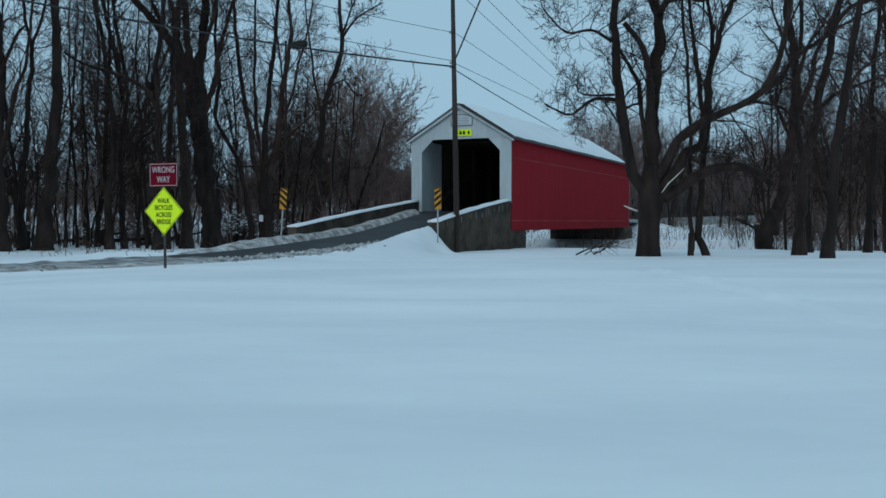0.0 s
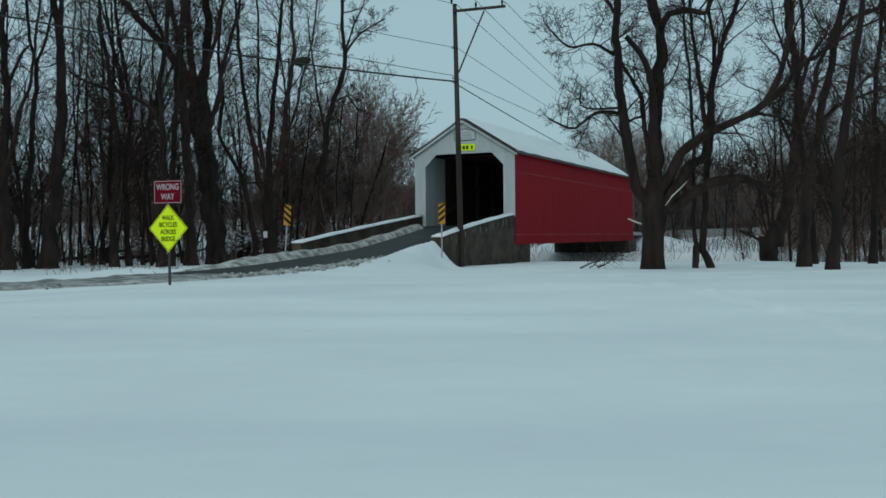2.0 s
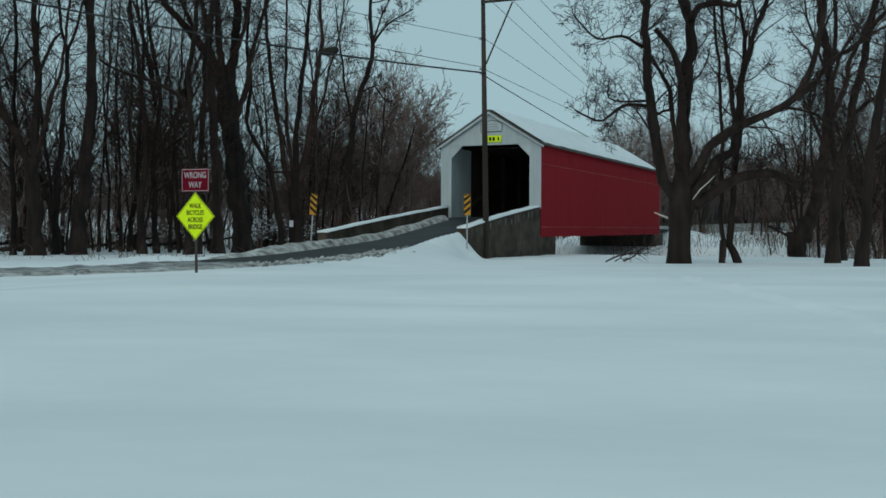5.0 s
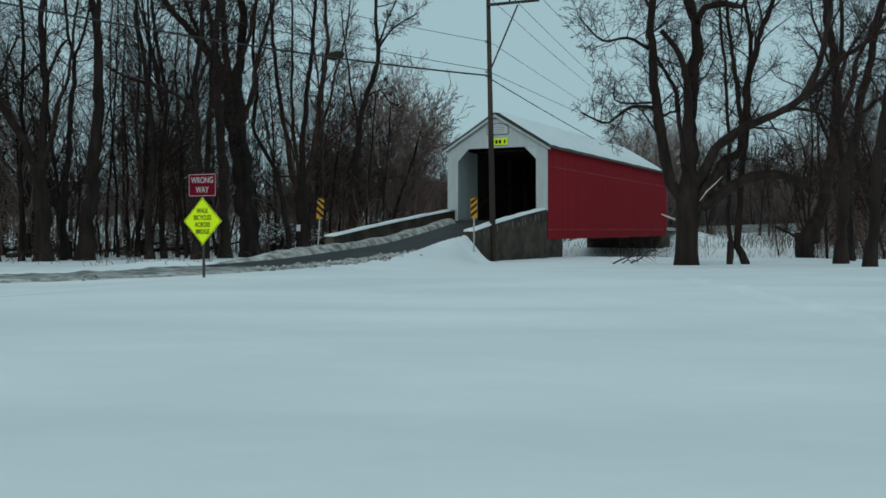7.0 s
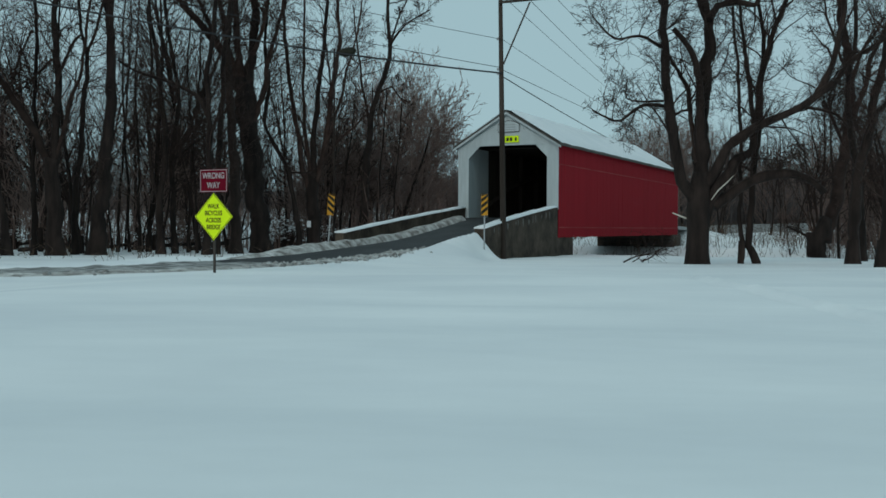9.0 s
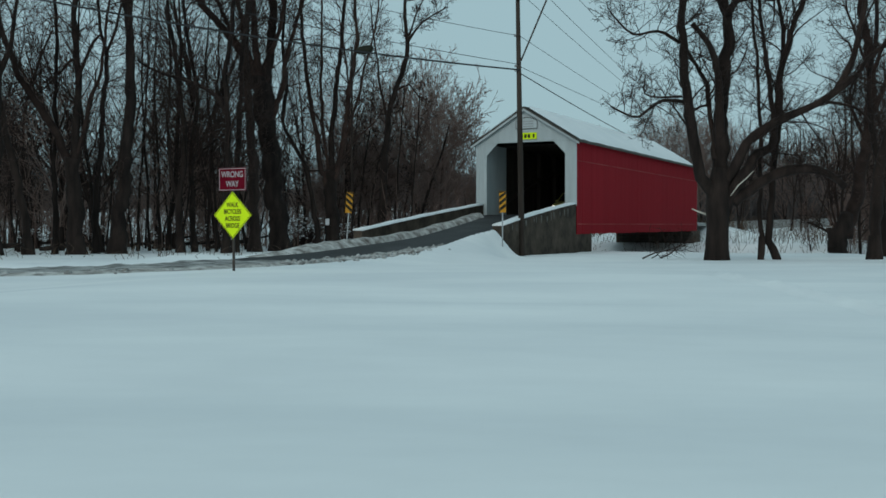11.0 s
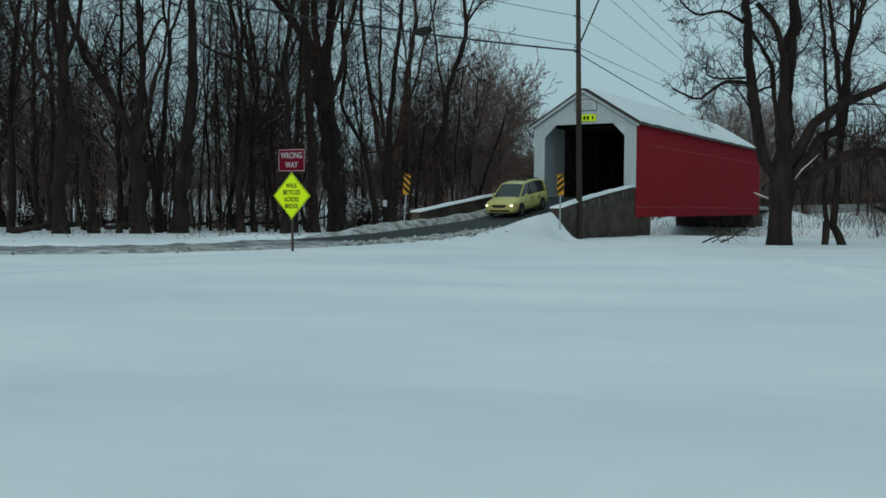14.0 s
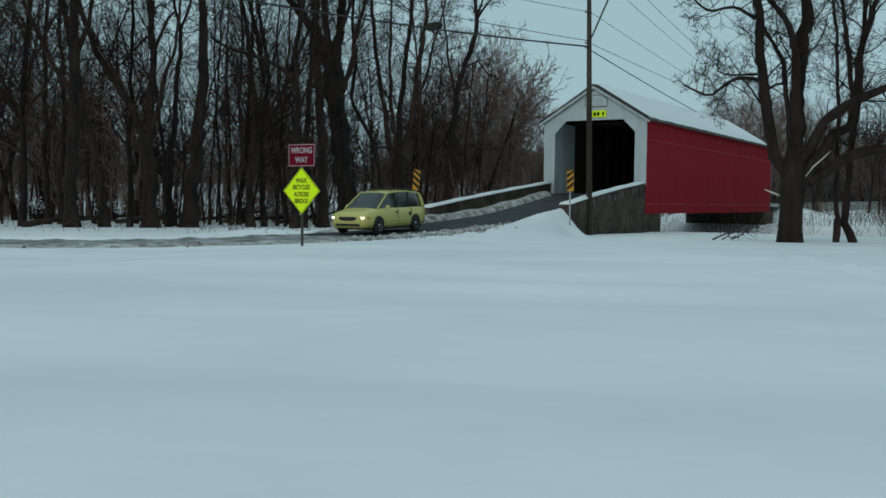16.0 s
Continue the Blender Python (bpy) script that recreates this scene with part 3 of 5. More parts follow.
def build_pole():
    x, y = 0.80, 45.2
    z = gz(x, y)
    t = thing("utility_pole", "weathered brown wooden utility pole with one side arm", "utility pole", pose(x, y, z - 0.6, 0, -1.0, 0))
    h = 12.35 - z + 0.6
    part("shaft", Shape().tube([(0, 0, 0), (0, 0, h / 2), (0, 0, h)], [0.145, 0.125, 0.095], 14, True), POLE, t, smooth=True)
    arm = h - 0.36
    part("cross_arm", Shape().prism([(-0.1, arm - 0.06), (2.35, arm + 0.11), (2.35, arm + 0.23), (-0.1, arm + 0.06)], -0.2, -0.1), POLE, t, bevel=0.01)
    part("brace", Shape().tube([(0.1, -0.14, h - 3.2), (1.35, -0.16, arm - 0.02)], [0.04, 0.04], 6), DARKSTEEL, t, "thin metal diagonal brace")
    for a, b in ((-0.14, h + 0.1), (0.98, arm + 0.25), (2.2, arm + 0.33)):
        part("insulator", Shape().tube([(a, -0.12, b - 0.14), (a, -0.12, b), (a, -0.12, b + 0.06), (a, -0.12, b + 0.16)], [0.02, 0.055, 0.06, 0.03], 8, True), BLACKPL, t, "small dark pin insulator", smooth=True)
    for b in (h - 2.0, h - 3.4, h - 3.6):
        part("bracket", Shape().box(-0.2, -0.1, -0.06, 0.06, b - 0.05, b + 0.05), STEEL, t)


build_pole()


def wire(a, b, sag, r, label):
    pts = []
    for k in range(25):
        t = k / 24
        p = Vector(a).lerp(Vector(b), t)
        p.z -= sag * 4 * t * (1 - t)
        pts.append(p)
    single("overhead_wire", Shape().tube(pts, [r] * 25, 5), CABLE, label, "wire", group="overhead wires")


def build_wires():
    px, py = 0.68, 45.1
    for za, end, sag, r in ((8.75, (-24.4, 26.4, 10.35), 0.5, 0.038), (9.0, (-24.4, 26.4, 11.8), 0.4, 0.014), (10.3, (-24.4, 26.4, 13.0), 0.4, 0.012),
                            (12.3, (-24, 26.4, 15.8), 0.4, 0.012)):
        wire((px, py, za), end, sag, r, "black overhead cable between the poles")
    for dx, za, end, sag, r in ((0, 8.6, (26, 126, 8.7), 0.6, 0.026), (0, 8.9, (26, 126, 11.4), 0.2, 0.014), (0, 10.3, (26, 126, 11.2), 0.4, 0.013),
                                (0, 12.3, (26, 126, 12.4), 0.8, 0.013), (1.05, 12.3, (27, 126, 12.2), 0.8, 0.013), (2.25, 12.4, (28.5, 126, 12.6), 0.6, 0.013)):
        wire((px + dx, py, za), end, sag, r, "thin overhead wire beyond the pole")
    for dx, end in ((1.05, (-20, 14, 22)), (2.25, (-18, 14, 22))):
        wire((px + dx, py, 12.35), end, 0.3, 0.012, "thin overhead wire towards the field")


build_wires()


# ---- trees ----
def grow(s, rnd, p, d, length, r, level, spec):
    """One limb with its own limbs. s: shapes for the wood by level; spec: per level (segments, sides, children, spread, shorter, wander, lift)."""
    seg, sides, kids, spread, ratio, wander, lift = spec[level][:7]
    pts, rad, dirs = [Vector(p)], [r], [Vector(d)]
    q, dd = Vector(p), Vector(d)
    tip = 0.35 if level == 0 else 0.28
    for i in range(seg):
        dd = dd + Vector((rnd.gauss(0, wander), rnd.gauss(0, wander), rnd.gauss(0, wander) + lift))
        dd.normalize()
        q = q + dd * (length / seg)
        pts.append(q.copy())
        rad.append(r * (1 - (1 - tip) * (i + 1) / seg))
        dirs.append(dd.copy())
    s[0 if level == 0 else 1].tube(pts, rad, sides)
    if level + 1 >= len(spec):
        return
    lo = spec[0][7] if level == 0 and len(spec[0]) > 7 else 0.3 if level == 0 else 0.15
    n = max(1, int(round(kids * rnd.uniform(0.75, 1.25))))
    turn = rnd.uniform(0, 6.28)
    for k in range(n):
        f = lo + (1 - lo) * (k + rnd.uniform(0.1, 0.9)) / n
        x = f * seg
        i = min(int(x), seg - 1)
        at = pts[i].lerp(pts[i + 1], x - i)
        base = dirs[i + 1]
        side = base.orthogonal().normalized()
        turn += 2.4 + rnd.uniform(-0.5, 0.5)
        side.rotate(Matrix.Rotation(turn, 3, base))
        ang = radians(spread * rnd.uniform(0.7, 1.3))
        nd = base * math.cos(ang) + side * math.sin(ang)
        rr = rad[i] + (rad[i + 1] - rad[i]) * (x - i)
        ll = length * ratio * rnd.uniform(0.7, 1.3) * (1.15 - 0.6 * f)
        grow(s, rnd, at, nd.normalized(), ll, max(rr * rnd.uniform(0.36, 0.56), 0.0095 if spec is HERO else 0.0135), level + 1, spec)



# per level: segments, sides, side limbs, spread, length ratio, wander, lift (and where the first limbs start)
HERO = [(5, 8, 8, 45, 0.5, 0.1, 0.02), (7, 4, 6, 46, 0.58, 0.18, 0.03), (5, 3, 4, 46, 0.58, 0.2, 0.01), (3, 3, 3, 44, 0.6, 0.2, 0.0), (1, 3, 0, 40, 0.5, 0.2, 0)]
WOOD = [(5, 8, 8, 45, 0.5, 0.1, 0.02), (7, 4, 6, 42, 0.52, 0.15, 0.06), (4, 3, 4, 44, 0.52, 0.18, 0.04), (2, 3, 2, 46, 0.56, 0.2, 0.02), (1, 3, 0, 40, 0.5, 0.2, 0)]
BUSHY = [(5, 6, 16, 30, 0.64, 0.08, 0.03, 0.05), (5, 3, 8, 30, 0.52, 0.10, 0.07), (3, 3, 5, 33, 0.5, 0.10, 0.04), (2, 3, 3, 36, 0.5, 0.1, 0.03), (1, 3, 0, 40, 0.5, 0.2, 0.0)]
BUSHFAR = [(5, 5, 17, 31, 0.64, 0.09, 0.03, 0.05), (4, 3, 8, 31, 0.52, 0.11, 0.06), (2, 3, 5, 35, 0.5, 0.12, 0.03), (1, 3, 0, 40, 0.5, 0.2, 0.02)]
TALL = [(9, 9, 16, 42, 0.40, 0.06, 0.02, 0.2), (7, 4, 7, 44, 0.5, 0.18, 0.07), (5, 3, 5, 46, 0.5, 0.2, 0.04), (3, 3, 2, 45, 0.5, 0.22, 0.03), (1, 3, 0, 40, 0.5, 0.2, 0.02)]
TALLFAR = [(9, 6, 16, 42, 0.42, 0.10, 0.02, 0.2), (5, 3, 8, 42, 0.5, 0.14, 0.07), (3, 3, 4, 45, 0.5, 0.16, 0.05), (1, 3, 0, 45, 0.5, 0.2, 0.03)]
SAPLING = [(8, 5, 13, 34, 0.36, 0.10, 0.03, 0.2), (4, 3, 6, 38, 0.45, 0.14, 0.06), (2, 3, 3, 40, 0.5, 0.18, 0.03), (1, 3, 0, 40, 0.5, 0.2, 0.02)]


def tree_proto(seed, height, r, spec, label, lean=(0, 0), twig=None):
    rnd = random.Random(seed)
    s = [Shape(), Shape()]
    grow(s, rnd, (0, 0, -0.4), Vector((lean[0], lean[1], 1)).normalized(), height, r, 0, spec)
    # root flare
    s[0].tube([(0, 0, -0.4), (0, 0, 0.15), (0, 0, 0.6), (0, 0, 1.0)], [r * 1.4, r * 1.18, r * 1.04, r * 0.97], 9)
    t = thing("tree", label, "tree", group="bare trees")
    part("trunk", s[0], BARK, t, "dark grey-brown trunk", smooth=True)
    part("crown", s[1], twig or TWIG, t, "bare branches and twigs", smooth=True)
    return t


def place_t8(x, base_depth):
    """Ground place at a bearing given as an offset from the 2.47 degree heading, and a depth."""
    a = (x - 784) / 1720
    return base_depth * (a * 0.9991 - 0.0431), base_depth * (0.9991 + a * 0.0431)


def build_woods():
    rnd = random.Random(77)
    lab = "tall bare deciduous tree with dark bark in snow"
    protos = [tree_proto(100 + k, rnd.uniform(15, 20), rnd.uniform(0.20, 0.26), TALL, lab) for k in range(5)]
    fars = [tree_proto(150 + k, rnd.uniform(14, 19), rnd.uniform(0.16, 0.22), TALLFAR, lab) for k in range(5)]
    saps = [tree_proto(200 + k, rnd.uniform(8, 12), rnd.uniform(0.06, 0.09), SAPLING, "slender bare young tree in snow") for k in range(5)]
    bushes = [tree_proto(300 + k, rnd.uniform(6.5, 8.5), rnd.uniform(0.08, 0.11), BUSHY, "bushy bare young tree with dense fine twigs", twig=BUSHTWIG) for k in range(4)]
    thickets = [tree_proto(330 + k, rnd.uniform(5.5, 7.5), rnd.uniform(0.07, 0.10), BUSHFAR, "bushy bare shrub tree in the wood", twig=BUSHTWIG) for k in range(4)]
    used, turn = set(), iter(range(1000))

    def put(kind, k, x, y, scale, width=1.0):
        m = pose(x, y, gz(x, y), 0, 0, rnd.uniform(0, 360))
        ob = kind[k]
        if ob in used:
            ob = copy_thing(ob, m)
        else:
            used.add(ob)
            ob.matrix_basis = m
        ob.scale = (scale * width, scale * width, scale)

    # the trunks that stand out: bearing, depth, girth, height
    for x, dep, wide, tall in ((-150, 46, 1.0, 1), (-205, 44, 0.8, 0.95), (-260, 42, 1.3, 1), (-310, 45, 0.8, 1), (-360, 40, 1.2, 1)):
        px, py = place_t8(x, dep)
        put(protos, next(turn) % 5, px, py, tall, 0.82 * wide / tall)
    for k in range(30):
        x, dep = rnd.uniform(-420, 600), rnd.uniform(56, 92)
        px, py = place_t8(x, dep)
        put(fars, rnd.randrange(5), px, py, rnd.uniform(0.7, 1.0) * (0.62 if x > 460 else 1), rnd.uniform(0.45, 0.8))
    for k in range(30):
        px, py = place_t8(rnd.uniform(-430, 330), rnd.uniform(50, 76))
        put(fars, rnd.randrange(5), px, py, rnd.uniform(0.85, 1.1), rnd.uniform(0.6, 1.0))
    for k in range(9):
        px, py = place_t8(310 + 32 * k + rnd.uniform(-10, 10), rnd.uniform(58, 74))
        put(fars, rnd.randrange(5), px, py, rnd.uniform(0.95, 1.15), 0.55)
    for k in range(64):
        x, dep = rnd.uniform(-420, 740), rnd.uniform(50, 80)
        px, py = place_t8(x, dep + max(0, x - 540) * 0.08)
        put(saps, rnd.randrange(5), px, py, rnd.uniform(0.7, 1.15))
    for x, dep, tall in ((560, 66, 1.0), (605, 70, 1.2), (645, 69, 1.5), (685, 71, 1.75), (720, 73, 1.5), (752, 75, 1.22), (782, 77, 0.95), (805, 80, 0.7), (670, 84, 1.6), (735, 88, 1.35), (620, 82, 1.2)):
        px, py = place_t8(x, dep)
        put(bushes, rnd.randrange(4), px, py, tall)
    for k in range(34):
        px, py = place_t8(rnd.uniform(-430, 640), rnd.uniform(54, 88))
        put(thickets, rnd.randrange(4), px, py, rnd.uniform(0.7, 1.5))
    for x, dep, tall in ((1096, 108, 1.2), (1112, 102, 1.4), (1128, 106, 1.55), (1145, 100, 1.6), (1162, 108, 1.65), (1185, 102, 1.55), (1205, 108, 1.55), (1232, 110, 1.5), (1250, 104, 1.3), (1270, 118, 1.3), (1310, 122, 1.3), (1350, 116, 1.25), (1390, 120, 1.35), (1430, 110, 1.35), (1480, 100, 1.4), (1540, 95, 1.5), (1600, 90, 1.5), (1660, 90, 1.5), (1465, 64, 0.6), (1505, 66, 0.75), (1550, 62, 0.7), (1395, 70, 0.45), (1610, 64, 0.8)):
        px, py = place_t8(x, dep)
        put(thickets, rnd.randrange(4), px, py, tall)
    # right of the bridge
    for x, dep, wide, tall in ((1668, 43, 0.7, 0.95), (1720, 40, 0.9, 1), (1640, 56, 0.55, 0.9), (1598, 60, 0.5, 0.9), (1760, 50, 0.7, 1), (1690, 58, 0.5, 0.9)):
        px, py = place_t8(x, dep)
        put(protos, next(turn) % 5, px, py, tall, 0.82 * wide / tall)
    for x, dep, tall in ((1480, 76, 1.0), (1530, 70, 1.1), (1590, 66, 1.2), (1650, 64, 1.3), (1700, 64, 1.3)):
        px, py = place_t8(x, dep)
        put(bushes, rnd.randrange(4), px, py, tall)
    for k in range(26):
        px, py = place_t8(rnd.uniform(1440, 1800), rnd.uniform(54, 90))
        put(fars, rnd.randrange(5), px, py, rnd.uniform(0.7, 0.95), rnd.uniform(0.45, 0.75))
    for k in range(30):
        x, dep = rnd.uniform(1260, 1760), rnd.uniform(84, 125)
        px, py = place_t8(x, dep)
        put(fars if k % 3 else saps, rnd.randrange(5), px, py, rnd.uniform(0.5, 0.8), 0.6)


build_woods()


def limb(shapes, pts, r0, r1, rnd, kids, spec, sides=10, trunk=False, length=2.2):
    """A main limb through a few bends, with grown side branches."""
    line = [Vector(p) for p in spline(pts, 0.3)]
    n = len(line)
    phase = rnd.uniform(0, 50)
    for i, p in enumerate(line[2:-1], 2):
        p += Vector((noise.noise((i * 0.22, phase, 0)), noise.noise((i * 0.22, phase, 9)), 0.4 * noise.noise((i * 0.3, phase, 5)))) * min(0.09 + r1 * 0.5, 0.17)
    rad = [(r0 + (r1 - r0) * (i / (n - 1)) ** 0.8) * (1 + 0.2 * noise.noise((i * 0.35, phase, 3)) + 0.1 * noise.noise((i * 1.1, phase, 8))) for i in range(n)]
    shapes[0 if trunk else 1].tube([p + Vector((rnd.gauss(0, 1), rnd.gauss(0, 1), 0)) * rad[i] * 0.13 for i, p in enumerate(line)], rad, sides, True)
    kids = int(kids * 1.7)
    for k in range(kids):
        f = 0.22 + 0.75 * (k + rnd.random()) / kids
        i = min(int(f * (n - 1)), n - 2)
        d = (line[i + 1] - line[i]).normalized()
        side = Vector((rnd.gauss(0, 1), rnd.gauss(0, 1), rnd.gauss(0.35, 0.7)))
        nd = (d * 0.55 + side.normalized()).normalized()
        grow(shapes, rnd, line[i], nd, length * rnd.uniform(0.6, 1.4), max(0.012, min(rad[i] * 0.42, rnd.uniform(0.025, 0.05))), 1, spec)


def build_hero():
    rnd = random.Random(5)
    k = 37 / 1720
    px, py = place_t8(1231, 37)
    t = thing("tree", "large old bare tree with forking stems and low arching limb", "tree", pose(px, py, gz(px, py), 0, 0, 2.47), group="bare trees")
    s = [Shape(), Shape()]
    up = lambda x, z, y=0.0: ((x - 1231) * k, y, (478 - z) * k)
    # bole and root flare
    s[0].tube([(0, 0, -0.4), (0, 0, 0.1), (0, 0, 0.5), up(1232, 420), up(1232, 385), up(1234, 350), up(1236, 315)], [0.58, 0.48, 0.43, 0.41, 0.45, 0.42, 0.3], 16, True)
    limb(s, [up(1224, 368), up(1192, 305, -.2), up(1174, 210, -.4), up(1165, 120, -.5), up(1163, 40, -.6), up(1156, -60, -.6), up(1140, -170, -.8)], 0.24, 0.09, rnd, 9, HERO, trunk=True)
    limb(s, [up(1238, 375), up(1237, 280, .1), up(1240, 180, .2), up(1252, 95, .3), up(1247, 30, .4), up(1236, -30, .4), up(1240, -180, .4)], 0.33, 0.13, rnd, 9, HERO, trunk=True)
    # the dead stub that ends bluntly, and the stem beside it
    limb(s, [up(1236, 270), up(1231, 185, -.3), up(1220, 130, -.4), up(1205, 98, -.5), up(1180, 68, -.5)], 0.2, 0.10, rnd, 3, HERO, length=1.2)
    limb(s, [up(1226, 300), up(1222, 220, .5), up(1220, 170, .7), up(1205, 130, .8), up(1185, 95, .9), up(1176, 40, 1.0)], 0.12, 0.05, rnd, 6, HERO, length=1.7)
    # the long arm reaching out over the field, with its two rising ends
    limb(s, [up(1243, 345), up(1268, 285, -.5), up(1296, 255, -.7), up(1345, 228, -.8), up(1395, 205, -.9), up(1428, 182, -1), up(1460, 158, -1)], 0.22, 0.12, rnd, 6, HERO, length=2.0)
    limb(s, [up(1420, 186, -1), up(1442, 140, -1), up(1455, 100, -1), up(1468, 40, -1), up(1464, -20, -1), up(1475, -120, -1)], 0.13, 0.05, rnd, 7, HERO, length=2.2)
    limb(s, [up(1455, 160, -1), up(1478, 125, -1.1), up(1520, 98, -1.2), up(1570, 66, -1.3), up(1640, 35, -1.4)], 0.09, 0.035, rnd, 6, HERO, length=1.8)
    # the lower arm that turns upward into two straight stems
    limb(s, [up(1242, 390), up(1268, 335, -.3), up(1300, 292, .1), up(1328, 276, .3), up(1340, 225, .5), up(1350, 140, .7), up(1376, 60, .8), up(1402, -10, .9), up(1425, -90, 1)], 0.22, 0.07, rnd, 8, HERO)
    limb(s, [up(1336, 235, .4), up(1330, 170, .5), up(1322, 110, .6), up(1312, 40, .6), up(1310, -60, .7)], 0.10, 0.05, rnd, 7, HERO, length=1.8)
    limb(s, [up(1258, 375), up(1305, 338, -.2), up(1350, 321, -.3), up(1400, 318, -.3), up(1436, 334, -.2), up(1454, 350, -.1)], 0.26, 0.13, rnd, 5, HERO, length=1.4)
    limb(s, [up(1395, 205, -.9), up(1430, 208, -.8), up(1465, 218, -.7), up(1485, 240, -.6)], 0.07, 0.04, rnd, 4, HERO, length=1.2)
    limb(s, [up(1172, 200), up(1130, 200, -.6), up(1085, 230, -.8), up(1058, 224, -1), up(1036, 212, -1)], 0.08, 0.03, rnd, 7, HERO, length=1.4)
    limb(s, [up(1163, 95), up(1120, 82, -.6), up(1075, 88, -.8), up(1052, 72, -1), up(1034, 50, -1)], 0.07, 0.025, rnd, 7, HERO, length=1.4)
    limb(s, [up(1168, 190), up(1122, 195, -.6), up(1098, 190, -.8), up(1095, 165, -1)], 0.05, 0.025, rnd, 3, HERO, length=1.1)
    limb(s, [up(1164, 20), up(1130, -20, -.6), up(1095, -40, -.8), up(1070, -90, -1)], 0.07, 0.03, rnd, 6, HERO, length=1.6)
    limb(s, [up(1250, 45), up(1268, 22, .3), up(1300, 12, .3), up(1333, 17, .3), up(1342, 0, .3), up(1360, -40, .3)], 0.15, 0.07, rnd, 5, HERO)
    limb(s, [up(1176, 225), up(1205, 205, .5), up(1225, 205, .6)], 0.06, 0.04, rnd, 2, HERO, length=1.0)
    part("trunk", s[0], BARK, t, "thick dark furrowed bole and stems", smooth=True)
    part("crown", s[1], BARK, t, "bare arching limbs and fine twigs", smooth=True)
    part("dead_snag", Shape().tube([up(1216, 398, .1), up(1203, 393, .2), up(1190, 387, .3)], [0.045, 0.035, 0.022], 6, True), PEELED, t, "pale broken branch stub", smooth=True)
    part("bark_scar", Shape().tube([up(1248, 365, -.52), up(1260, 348, -.55), up(1275, 335, -.5), up(1288, 322, -.45)], [0.012, 0.027, 0.025, 0.01], 5), PEELED, t, "pale stripped bark scar", smooth=True)


build_hero()


def stemmed(x0, z0, depth, label, limbs, seed, spec, flare=True):
    """A tree of a few main stems; limbs: (bends as bearing and height mark), thick, thin, side branches, their length."""
    rnd = random.Random(seed)
    k = depth / 1720
    px, py = place_t8(x0, depth)
    t = thing("tree", label, "tree", pose(px, py, gz(px, py), 0, 0, 2.47), group="bare trees")
    s = [Shape(), Shape()]
    for n, (bends, r0, r1, kids, length) in enumerate(limbs):
        out = rnd.uniform(-1, 1) if n else 0
        line = [((x - x0) * k, out * i / len(bends), (z0 - z) * k - (0.4 if n == 0 and i == 0 else 0)) for i, (x, z) in enumerate(bends)]
        limb(s, line, r0, r1, rnd, kids, spec, trunk=n < 2, length=length)
    r = limbs[0][1]
    if flare:
        up = Vector(((limbs[0][0][1][0] - x0) * k, 0, (z0 - limbs[0][0][1][1]) * k)).normalized()
        s[0].tube([(0, 0, -0.4), up * 0.1, up * 0.45, up * 0.9], [r * 1.5, r * 1.26, r * 1.08, r * 0.9], 10)
    part("trunk", s[0], BARK, t, "dark furrowed trunk", smooth=True)
    part("crown", s[1], TWIG, t, "bare limbs and twigs", smooth=True)


